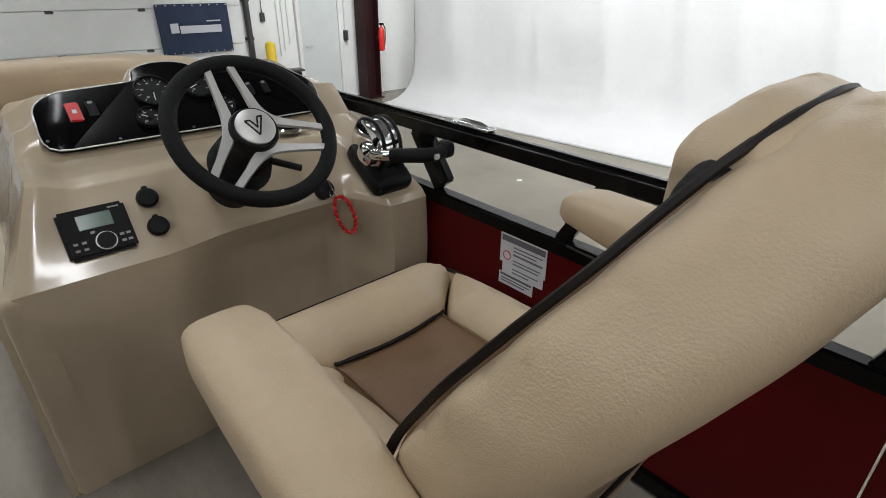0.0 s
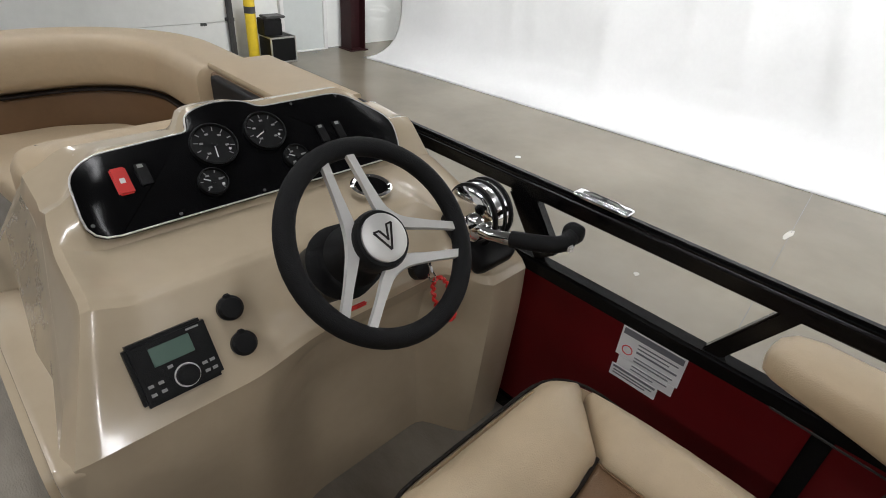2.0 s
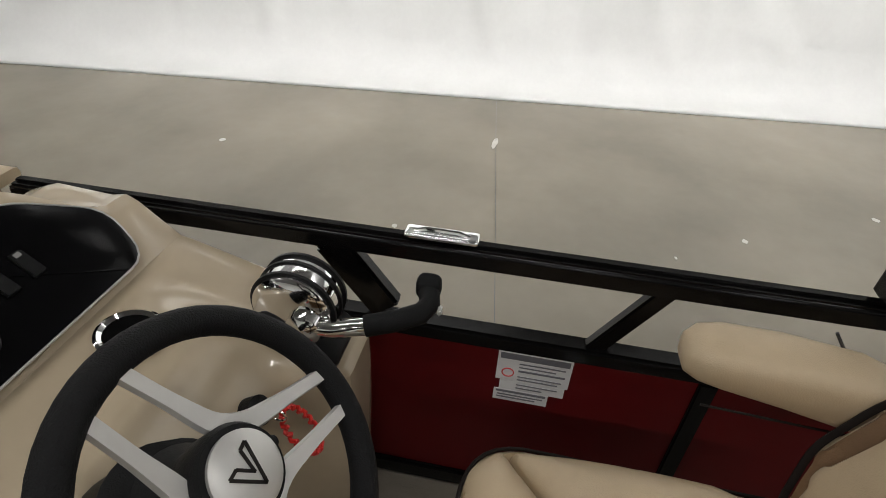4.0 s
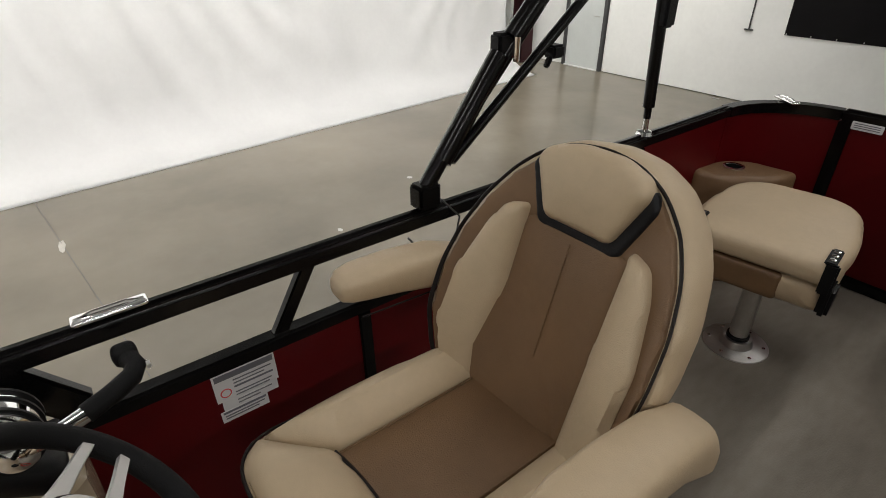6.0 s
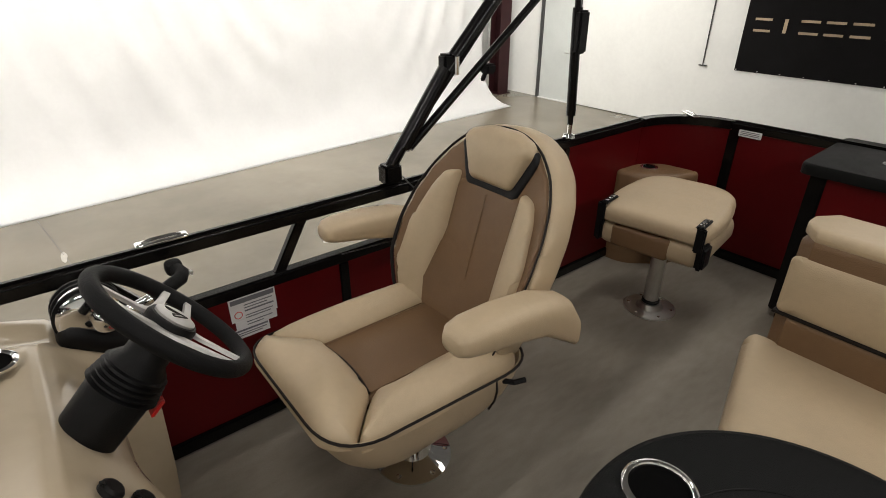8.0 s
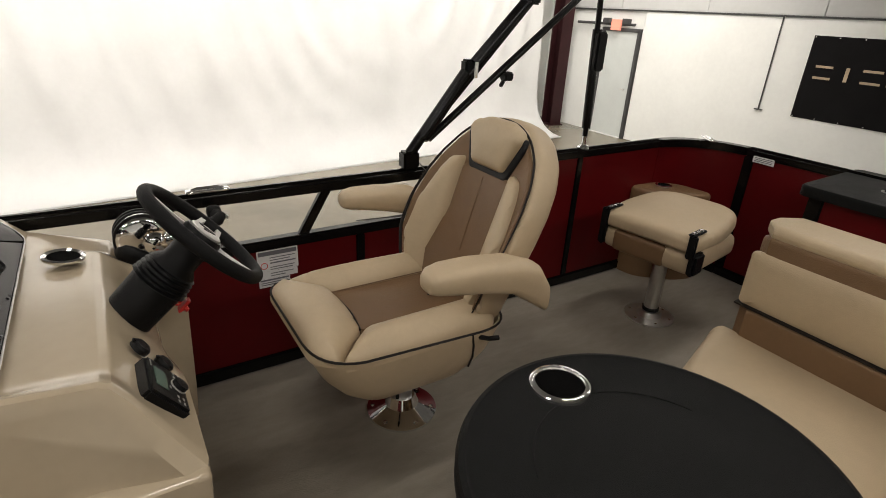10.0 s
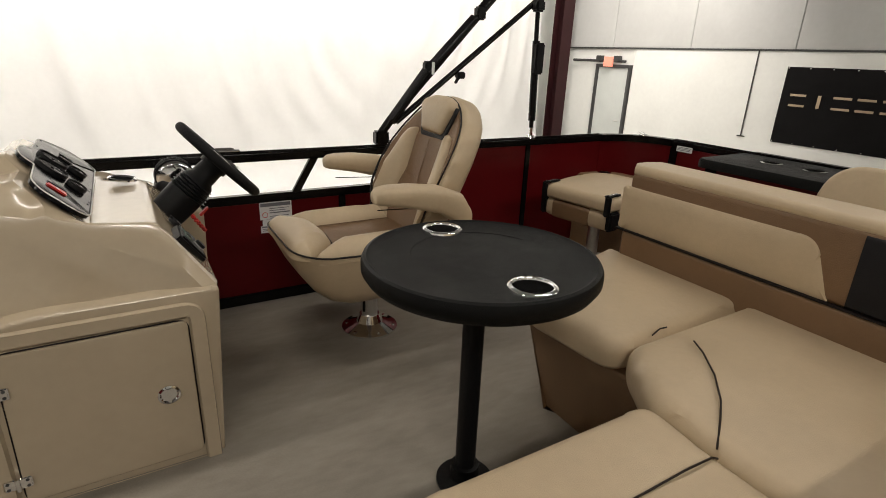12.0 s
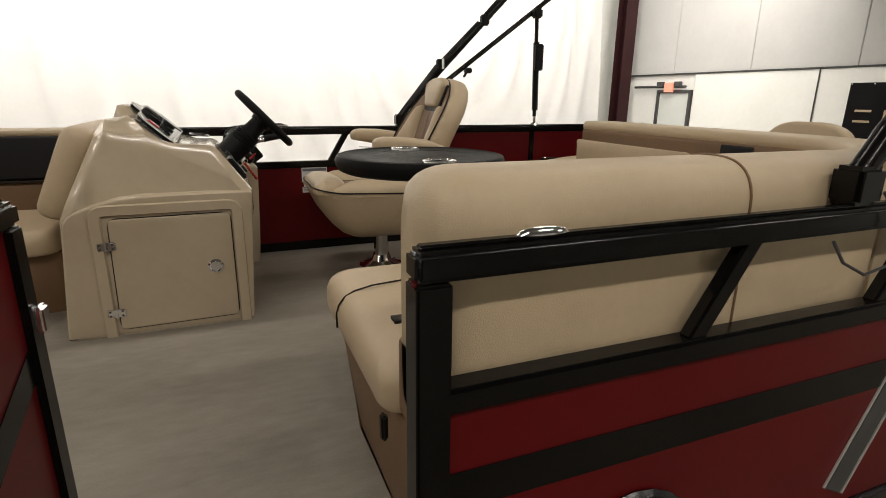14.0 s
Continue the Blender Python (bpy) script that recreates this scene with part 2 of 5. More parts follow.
def bm_sweep(profile, path, closed_path=False, cap_round=0.0):
    """A profile of (out, z) carried along a level path of (x, y); out is to the right of the way."""
    bm = bmesh.new()
    k = len(path)
    loops = []
    cz = sum(p[1] for p in profile) / len(profile)
    co = sum(p[0] for p in profile) / len(profile)
    dist = [0]
    for i in range(1, k):
        dist.append(dist[-1] + (Vector(path[i]) - Vector(path[i - 1])).length)
    for i in range(k):
        a, b = Vector(path[max(i - 1, 0)]), Vector(path[min(i + 1, k - 1)])
        t = (b - a).normalized()
        nrm = Vector((t.y, -t.x))
        s = 1.0
        if cap_round > 0:
            d = min(dist[i], dist[-1] - dist[i])
            if d < cap_round:
                s = 0.35 + 0.65 * math.sqrt(max(0, 1 - (1 - d / cap_round) ** 2))
        loops.append([bm.verts.new((path[i][0] + nrm.x * (co + (o - co) * s), path[i][1] + nrm.y * (co + (o - co) * s), cz + (z - cz) * (s * 0.35 + 0.65))) for o, z in profile])
    n = len(profile)
    for a, b in zip(loops, loops[1:]):
        for i in range(n):
            bm.faces.new((a[i - 1], a[i], b[i], b[i - 1]))
    bm.faces.new(loops[0])
    bm.faces.new(loops[-1])
    return bm


def bm_lathe(profile, seg=32):
    """A turned body from (radius, z)."""
    bm = bmesh.new()
    loops = []
    for r, z in profile:
        loops.append([bm.verts.new((max(r, 1e-5) * math.cos(2 * math.pi * j / seg), max(r, 1e-5) * math.sin(2 * math.pi * j / seg), z)) for j in range(seg)])
    for a, b in zip(loops, loops[1:]):
        for i in range(seg):
            bm.faces.new((a[i - 1], a[i], b[i], b[i - 1]))
    bmesh.ops.remove_doubles(bm, verts=bm.verts, dist=1e-4)
    return bm


def bm_rod(a, b, r, seg=10):
    return bm_tube([a, b], r, seg)


def bm_bar(a, b, w, h, bev=0.004, up=(0, 0, 1)):
    """A square bar from a to b, w across and h in the direction of up."""
    a, b = Vector(a), Vector(b)
    t = (b - a).normalized()
    s = t.cross(Vector(up)).normalized()
    u = s.cross(t)
    bm = bm_box(-w / 2, w / 2, 0, (b - a).length, -h / 2, h / 2, bev)
    m = Matrix((s, t, u)).transposed().to_4x4()
    m.translation = a
    bm.transform(m)
    return bm


def arc(cx, cy, r, a0, a1, n=10):
    return [(cx + r * math.cos(radians(a0 + (a1 - a0) * i / n)), cy + r * math.sin(radians(a0 + (a1 - a0) * i / n))) for i in range(n + 1)]


def dense(path, step=0.06):
    out = []
    for a, b in zip(path, path[1:]):
        a, b = Vector(a), Vector(b)
        k = max(1, int((b - a).length / step))
        out += [tuple(a.lerp(b, i / k)) for i in range(k)]
    return out + [tuple(path[-1])]


# ---- the hall ----
AFTW, BOWW, STARW, PORTW = -8.6, 9.27, 9.9, -9.0
floor = solid("floor", bm_box(PORTW, STARW, AFTW, BOWW, FLOOR - 0.2, FLOOR, 0), CONC, "worn sealed grey concrete floor of a hall", "floor", kind="structure")
# the ceiling is out of view; its dark grey cuts the fill bounced down
solid("ceiling", bm_box(PORTW, STARW, AFTW, BOWW, CEIL, CEIL + 0.2, 0), LOWBOUNCE, "unseen ceiling of the hall, dark grey to cut bounced light", "ceiling", kind="structure")
solid("wall_starboard", bm_box(STARW, STARW + 0.2, AFTW, BOWW, FLOOR, CEIL, 0), WALL, "plain white wall behind the photo curtain", "wall", kind="structure")
solid("wall_port", bm_box(PORTW - 0.2, PORTW, AFTW, BOWW, FLOOR, CEIL, 0), WALL, "plain white hall wall", "wall", kind="structure")
wall_aft = solid("wall_aft", bm_box(PORTW, STARW, AFTW - 0.2, AFTW, FLOOR, CEIL, 0), WALL, "white hall wall with a grey upper part", "wall", kind="structure")
wall_bow = solid("wall_bow", bm_box(PORTW, STARW, BOWW, BOWW + 0.2, FLOOR, CEIL, 0), WALL, "white hall wall with a sectional door", "wall", kind="structure")
# upper cladding of the aft wall, in panels
for i in range(10):
    x0 = PORTW - 0.03 + i * 1.96 - 0.85
    part("panel", bm_box(max(x0, PORTW + 0.01), min(x0 + 1.948, STARW - 0.01), AFTW, AFTW + 0.05, 1.49, CEIL - 0.01, 0.006), GREYW, wall_aft)
solid("trim_aft", bm_box(PORTW, STARW - 0.3, AFTW, AFTW + 0.07, 1.46, 1.488, 0.004), DARKGREY, "thin dark trim rail between wall claddings", "trim", kind="structure")


part("board", bm_box(PORTW + 0.01, 7.10, AFTW, AFTW + 0.045, FLOOR + 0.01, 1.455, 0.005), WALL, wall_aft, "white painted wall board")
part("board_edge", bm_box(7.101, 7.125, AFTW, AFTW + 0.05, FLOOR + 0.01, 1.455, 0.003), LIGHTG, wall_aft)


def cord(x, y, z0, z1):
    ob = thing("wall_conduit", None, "thin grey conduit with a foot bar on the wall", "conduit")
    part("pipe", bm_rod((x, y, z0), (x, y, z1), 0.012), DARKGREY, ob)
    part("foot", bm_box(x - 0.07, x + 0.07, y - 0.015, y + 0.015, z0 - 0.02, z0, 0.004), DARKGREY, ob)


cord(4.42, AFTW + 0.066, 0.02, 1.46)


def banner(name, x0, x1, z0, z1, y, face, material, label):
    """A cloth banner on a wall, with a slight wave; face is the side it looks to."""
    bm = bmesh.new()
    nx, nz = 24, 10
    g = [[[bm.verts.new((x0 + (x1 - x0) * i / nx, y + face * (0.02 + k * -0.006 + 0.008 * math.sin(i * 0.9) * math.sin(j * 0.5)), z0 + (z1 - z0) * j / nz)) for j in range(nz + 1)] for i in range(nx + 1)] for k in (0, 1)]
    for k in (0, 1):
        for i in range(nx):
            for j in range(nz):
                bm.faces.new((g[k][i][j], g[k][i + 1][j], g[k][i + 1][j + 1], g[k][i][j + 1]))
    for i in range(nx):
        for j in (0, nz):
            bm.faces.new((g[0][i][j], g[0][i + 1][j], g[1][i + 1][j], g[1][i][j]))
    for j in range(nz):
        for i in (0, nx):
            bm.faces.new((g[0][i][j], g[0][i][j + 1], g[1][i][j + 1], g[1][i][j]))
    ob = thing(name, None, label, "banner")
    part("cloth", bm, material, ob)
    n = 9
    for i in range(n):
        for z in (z0 + 0.02, z1 - 0.02):
            x = x0 + 0.03 + (x1 - x0 - 0.06) * i / (n - 1)
            b = bm_lathe([(0, 0), (0.010, 0), (0.010, 0.004), (0, 0.004)], 8)
            b.transform(Matrix.Translation((x, y + face * 0.033, z)) @ Matrix.Rotation(radians(-90 * face), 4, "X"))
            part("grommet", b, ALU, ob)
    return ob


aft_ban = banner("brand_banner", 1.10, 3.88, -0.01, 1.22, AFTW + 0.04, 1, BANNER, "black cloth banner with pale brand mark on the wall")
# pale bars stand where the brand mark is
for i in range(7):
    x = 3.62 - i * 0.33
    w = (0.25, 0.05, 0.26, 0.25, 0.25, 0.05, 0.26)[i]
    part("mark", bm_box(x - w / 2 - 0.02, x + w / 2 - 0.02, AFTW + 0.074, AFTW + 0.080, 0.60, 0.635 if i not in (1, 5) else 0.80, 0.002), LETTER, aft_ban)
    if i not in (1, 5):
        part("mark", bm_box(x - w / 2 - 0.02, x + w / 2 - 0.02, AFTW + 0.074, AFTW + 0.080, 0.765, 0.80, 0.002), LETTER, aft_ban)
bow_ban = banner("brand_banner", 2.85, 3.95, -0.03, 0.69, BOWW - 0.10, -1, NAVY, "navy cloth banner with a silver brand mark")
part("mark", bm_box(3.16, 3.80, BOWW - 0.142, BOWW - 0.136, 0.27, 0.38, 0.002), SILVERINK, bow_ban)
part("mark", bm_box(3.02, 3.14, BOWW - 0.142, BOWW - 0.136, 0.28, 0.42, 0.002), SILVERINK, bow_ban)
part("mark", bm_box(3.58, 3.80, BOWW - 0.142, BOWW - 0.136, 0.43, 0.45, 0.002), SILVERINK, bow_ban)

# sectional door in the bow wall
gd = thing("door_1", None, "white sectional overhead door, closed", "overhead door", kind="structure")
for j in range(6):
    z0 = FLOOR + 0.02 + j * 0.57
    sec = part("section", bm_box(-1.2, 4.19, BOWW - 0.07, BOWW - 0.004, z0, z0 + 0.564, 0.008), WALL, gd)
    for i in range(5):
        x = 3.84 - i * 1.155
        part("hinge", bm_box(x - 0.05, x + 0.05, BOWW - 0.085, BOWW - 0.068, z0 + 0.53, z0 + 0.57, 0.005), DARKGREY, gd)
track = thing("door_track", None, "dark steel door track beside the overhead door", "track")
part("rail", bm_box(4.25, 4.31, BOWW - 0.14, BOWW - 0.02, FLOOR, 3.2, 0.006), DARKGREY, track)
for z in (-0.5, 0.1, 0.7, 1.4):
    part("bracket", bm_box(4.22, 4.36, BOWW - 0.06, BOWW - 0.0, z, z + 0.05, 0.004), DARKGREY, track)
bol = thing("bollard", pose(4.49, BOWW - 0.35, FLOOR), "yellow painted steel bollard beside the door", "bollard")
part("tube", bm_lathe([(0.085, 0), (0.085, 1.12), (0.07, 1.16), (0.03, 1.18), (0, 1.18)], 24), YELLOW, bol)
part("stripe", bm_lathe([(0.086, 0.75), (0.0865, 0.75), (0.0865, 0.85), (0.086, 0.85)], 24), DARKGREY, bol)
case = thing("equipment_case", pose(4.87, BOWW - 0.45, FLOOR), "black flight case with bright edges on the floor", "case")
part("body", bm_box(-0.22, 0.22, -0.2, 0.2, 0.02, 0.40, 0.01), PLAST, case)
for sx in (-0.22, 0.22):
    for z in (0.02, 0.40):
        part("edge", bm_box(sx - 0.012, sx + 0.012, -0.205, 0.205, z - 0.012, z + 0.012, 0.003), ALU, case)
    part("edge", bm_box(sx - 0.012, sx + 0.012, -0.212, -0.188, 0.03, 0.39, 0.003), ALU, case)
for z in (0.02, 0.40):
    part("edge", bm_box(-0.205, 0.205, -0.212, -0.188, z - 0.012, z + 0.012, 0.003), ALU, case)
mon = thing("monitor_box", pose(4.79, BOWW - 0.42, FLOOR + 0.415), "small black box standing on a flight case", "box")
part("body", bm_box(-0.18, 0.14, -0.12, 0.12, 0, 0.26, 0.012), PLAST, mon)
part("lid", bm_box(-0.14, 0.2, -0.14, 0.1, 0.262, 0.30, 0.01), DARKGREY, mon)


def hall_door(name, x0, x1, y, face, z1, label, frame_paint=LIGHTG):
    ob = thing(name, None, label, "door", kind="structure")
    part("door_leaf", bm_box(x0, x1, min(y, y + face * 0.05), max(y, y + face * 0.05), FLOOR + 0.02, z1, 0.004), DOORM, ob)
    for a, b, c, d in ((x0 - 0.07, x0 - 0.002, FLOOR, z1 + 0.07), (x1 + 0.002, x1 + 0.07, FLOOR, z1 + 0.07), (x0, x1, z1 + 0.002, z1 + 0.07)):
        part("door_frame", bm_box(a, b, min(y, y + face * 0.09), max(y, y + face * 0.09), c, d, 0.005), frame_paint, ob)
    h = bm_rod((0, 0, 0), (0.11, 0, 0), 0.012)
    h.transform(Matrix.Translation((x0 + 0.08, y + face * 0.10, FLOOR + 1.02)))
    part("handle", h, ALU, ob)
    part("threshold", bm_box(x0, x1, min(y, y + face * 0.1), max(y, y + face * 0.1), FLOOR, FLOOR + 0.018, 0.003), LIGHTG, ob)


hall_door("door_2", 5.24, 6.03, BOWW, -1, 1.02, "pale grey steel hall door, closed")
hall_door("door_3", 7.22, 8.10, AFTW, 1, 1.06, "pale grey steel exit door, closed", DARKGREY)


def column(x, y, label):
    ob = thing("steel_column", pose(x, y, FLOOR), label, "column", "hall columns")
    h = CEIL - FLOOR
    part("web", bm_box(-0.14, 0.14, -0.01, 0.01, 0.02, h, 0.002), STEELRED, ob)
    for s in (-0.15, 0.15):
        part("flange", bm_box(s - 0.012, s + 0.012, -0.16, 0.16, 0.02, h, 0.003), STEELRED, ob)
    part("base_plate", bm_box(-0.2, 0.2, -0.2, 0.2, 0, 0.02, 0.004), STEELRED, ob)


column(6.52, BOWW - 0.3, "dark red steel column beside a hall door")
column(9.02, AFTW + 0.45, "dark red steel column at the hall corner")
ext = thing("fire_extinguisher", pose(6.66, BOWW - 0.56, FLOOR + 0.9), "red fire extinguisher hung on a steel column", "extinguisher")
part("bottle", bm_lathe([(0, 0), (0.05, 0), (0.058, 0.02), (0.058, 0.34), (0.04, 0.40), (0.018, 0.42), (0.018, 0.45), (0, 0.45)], 20), BRIGHTRED, ext)
part("valve", bm_box(-0.03, 0.05, -0.02, 0.02, 0.452, 0.49, 0.005), PLAST, ext)
part("hose", bm_tube([(0.05, 0, 0.46), (0.09, 0, 0.40), (0.085, 0, 0.2), (0.07, 0, 0.1)], 0.01), PLAST, ext)
part("bracket", bm_box(-0.03, 0.03, 0.055, 0.11, 0.2, 0.26, 0.004), DARKGREY, ext)
sw = thing("switch_box", None, "black and white door switch box with conduit", "switch")
part("box", bm_box(6.16, 6.23, BOWW - 0.08, BOWW, -0.02, 0.16, 0.006), DARKGREY, sw)
part("pipe", bm_rod((6.195, BOWW - 0.03, 0.16), (6.195, BOWW - 0.03, 2.4), 0.013), LIGHTG, sw)
sw2 = thing("switch_box", None, "small black switch hung on a cable", "switch")
part("box", bm_box(4.53, 4.60, BOWW - 0.06, BOWW, 0.38, 0.52, 0.006), DARKGREY, sw2)
part("cable", bm_rod((4.565, BOWW - 0.03, 0.52), (4.565, BOWW - 0.03, 2.6), 0.008), DARKGREY, sw2)
for x in (4.84, 4.93, 5.03):
    c = thing("wall_conduit", None, "thin pale conduit on the white wall", "conduit", "wall conduits")
    part("pipe", bm_rod((x, BOWW - 0.02, -0.2 + (x - 4.84)), (x, BOWW - 0.02, 2.6), 0.012), LIGHTG, c)
ex = thing("exit_sign", None, "lit red exit sign on a dark pipe", "sign")
part("box", bm_box(7.62, 7.88, AFTW + 0.12, AFTW + 0.17, 1.08, 1.29, 0.008), PINKSIGN, ex)
part("pipe", bm_rod((7.3, AFTW + 0.10, 1.20), (8.9, AFTW + 0.10, 1.20), 0.028), DARKGREY, ex)
part("lamp_head", bm_box(7.40, 7.58, AFTW + 0.1, AFTW + 0.19, 1.2, 1.31, 0.01), DARKGREY, ex)
part("lamp_head", bm_box(7.92, 8.10, AFTW + 0.1, AFTW + 0.19, 1.2, 1.31, 0.01), DARKGREY, ex)


# bows of the curtain's folds: how far from their middle, how wide, how deep
SWAGS = ((0.9, 0.12, 0.06), (1.5, 0.11, 0.07), (1.95, 0.09, 0.05), (2.45, 0.12, 0.09), (2.85, 0.08, 0.05), (3.4, 0.13, 0.07), (4.1, 0.14, 0.08), (4.6, 0.09, 0.05), (5.4, 0.15, 0.07), (6.4, 0.14, 0.08), (7.1, 0.10, 0.05), (8.2, 0.16, 0.07), (9.4, 0.15, 0.06), (10.6, 0.15, 0.06))


# the photo curtain: hangs from the ceiling and sweeps out on the floor
def curtain():
    bm = bmesh.new()
    y0, y1, ny = -7.35, 8.32, 440
    prof = [(0.0, 0.006), (0.15, 0.012), (0.32, 0.03), (0.48, 0.075), (0.64, 0.15), (0.78, 0.27), (0.89, 0.44), (0.96, 0.66), (1.0, 0.95)]
    prof += [(1.02 + 0.012 * i, 1.15 + 0.18 * i) for i in range(25)]
    prof = [(a, z) for a, z in prof if z < CEIL - FLOOR - 0.05]
    g = []
    for i in range(ny + 1):
        y = y0 + (y1 - y0) * i / ny
        row = []
        for a, z in prof:
            k = min(1, z / 1.2)
            f = 0.040 * math.sin((y - 0.12 * z) * 2.3 + 0.9 * math.sin(y * 0.7)) + 0.022 * math.sin((y - 0.20 * z) * 4.1 + 1.1 * math.sin(y * 0.9)) + 0.010 * math.sin(y * 9.3 - z * 0.8 + math.sin(y * 2.1))
            # swags: long folds that hang in wide bows from the upper edge
            rr = math.hypot(y + 3.6, (z - 3.4) * 0.8) + 0.10 * math.sin(1.7 * math.atan2(z - 3.4, y + 3.6) + 0.6)
            ang = math.atan2(z - 3.4, y + 3.6)
            sag = 0.0
            for n, (c, w, h) in enumerate(SWAGS):
                sag -= h * math.exp(-((rr - c) / w) ** 2) * (0.65 + 0.35 * math.sin(ang * 2.3 + n * 1.9))
            lean = 0.09 * max(0, y - 7.2) * (1 - min(1, z / 3))
            x = 7.08 - 0.092 * y + a * 0.95 + (f + sag) * k - lean * 0.5
            row.append(bm.verts.new((x, y + 0.25 * z * max(0, (y - 6.8) / 1.5) * 0.4, FLOOR + z)))
        g.append(row)
    for i in range(ny):
        for j in range(len(prof) - 1):
            bm.faces.new((g[i][j], g[i + 1][j], g[i + 1][j + 1], g[i][j + 1]))
    bmesh.ops.solidify(bm, geom=bm.faces[:], thickness=0.006)
    ob = thing("photo_curtain", None, "large white cloth backdrop hung to the floor with soft folds", "curtain")
    part("cloth", bm, WHITEC, ob, angle=80)
    part("top_pipe", bm_rod((8.1 + 0.9, y0, CEIL - 0.12), (8.1 - 0.65, y1, CEIL - 0.12), 0.03), ALU, ob)


curtain()

# a saw-cut joint across the slab
solid("floor_joint", bm_box(2.6, 7.2, -0.002, 0.002, FLOOR + 0.0005, FLOOR + 0.0025, 0), DARKGREY, "thin dark saw-cut joint in the concrete", "floor joint", m=pose(0, 0.36, 0, 0, 0, 0) @ pose(0, 0, 0, 0, 0, 6.2), kind="structure")
# scuffs and paint chips on the concrete
random.seed(4)
for x, y, w, h in ((5.70, 0.99, 0.22, 0.045), (5.0, 3.715, 0.06, 0.05), (5.03, -2.446, 0.05, 0.05), (4.38, -1.197, 0.05, 0.04), (3.9, 1.6, 0.05, 0.03), (4.0, -0.6, 0.03, 0.02)):
    pts = [(x + random.uniform(0.7, 1.1) * w * math.cos(a) / 2 * 1.4, y + random.uniform(0.7, 1.1) * h * math.sin(a) / 2 * 1.4) for a in (2 * math.pi * i / 9 for i in range(9))]
    solid("paint_chip", bm_slab(pts, FLOOR, FLOOR + 0.003, 0.001, 1), CHIP, "pale paint chip on the concrete floor", "paint chip", group="floor paint chips")


# unseen strip lights under the ceiling; the curtain row is added, tilted to wash it
def unseen_strip(x, y, watts, tilt=0):
    ob = thing("unseen_strip", pose(x, y, CEIL - 0.14, 0, tilt, 0), "long white strip light assumed out of view, switched on", "lamp", "ceiling strip lights")
    part("housing", bm_box(-0.09, 0.09, -1.15, 1.15, 0.03, 0.14, 0.01), LIGHTG, ob)
    for s in (-0.045, 0.045):
        part("tube", bm_rod((s, -1.1, 0.005), (s, 1.1, 0.005), 0.018), TUBE, ob)
    ld = bpy.data.lights.new("strip_glow", "AREA")
    ld.shape, ld.size, ld.size_y, ld.energy, ld.color = "RECTANGLE", 0.22, 2.3, watts, LAMP_C
    lo = new("glow", ld)
    lo.parent = ob
    lo.matrix_basis = pose(0, 0, -0.03)


LAMP_C = (1.0, 0.975, 0.935)
for y in (-6.2, -2.2, 1.8, 5.8):
    # wash row with no known fixture, added to brighten the curtain
    unseen_strip(4.6, y, 320, -62)
    unseen_strip(0.6, y, 50 if abs(y) > 4 else 36)
    unseen_strip(-4.5, y, 85)

# ---- the boat ----
SB, PB = 1.2, -1.495         # starboard and port rail lines
AFT, BOW = -1.87, 3.30       # aft and bow fence lines
RT = 0.740                   # top of the rail
GA, GF = 0.84, 1.455          # the open port gate, aft and forward posts

deck_pts = round_poly([(PB - 0.06, -2.45), (SB + 0.06, -2.45), (SB + 0.06, 3.45), (PB - 0.06, 3.45)], [0.1, 0.1, 0.5, 0.5], 8)
deck = solid("boat_deck", bm_slab(deck_pts, -0.05, 0.0, 0.004, 2), DECK, "taupe woven vinyl boat deck", "deck", kind="structure")
edge = thing("deck_edge", None, "black aluminium edge trim round the boat deck", "trim", kind="structure")
part("edge_bar", bm_tube([(p[0], p[1], -0.045) for p in inset(ccw(deck_pts), -0.012)], 0.03, 8, True), BLACK, edge)
for x in (-1.05, 0.82):
    p = thing("pontoon", pose(x, 0.4, FLOOR + 0.42), "long aluminium pontoon tube under the deck", "pontoon", "pontoons")
    b = bm_lathe([(0, -2.85), (0.2, -2.8), (0.30, -2.6), (0.31, 2.2), (0.25, 2.7), (0.1, 3.1), (0, 3.2)], 28)
    b.transform(Matrix.Rotation(radians(-90), 4, "X"))
    part("tube", b, ALU, p)
    for y in (-2, -0.7, 0.6, 1.9):
        part("bracket", bm_box(-0.06, 0.06, y - 0.2, y + 0.2, 0.29, 0.62, 0.006), ALU, p)
    for y in (-1.8, 1.8):
        part("block", bm_box(-0.3, 0.3, y - 0.15, y + 0.15, -0.42, -0.27, 0.01), DARKGREY, p)


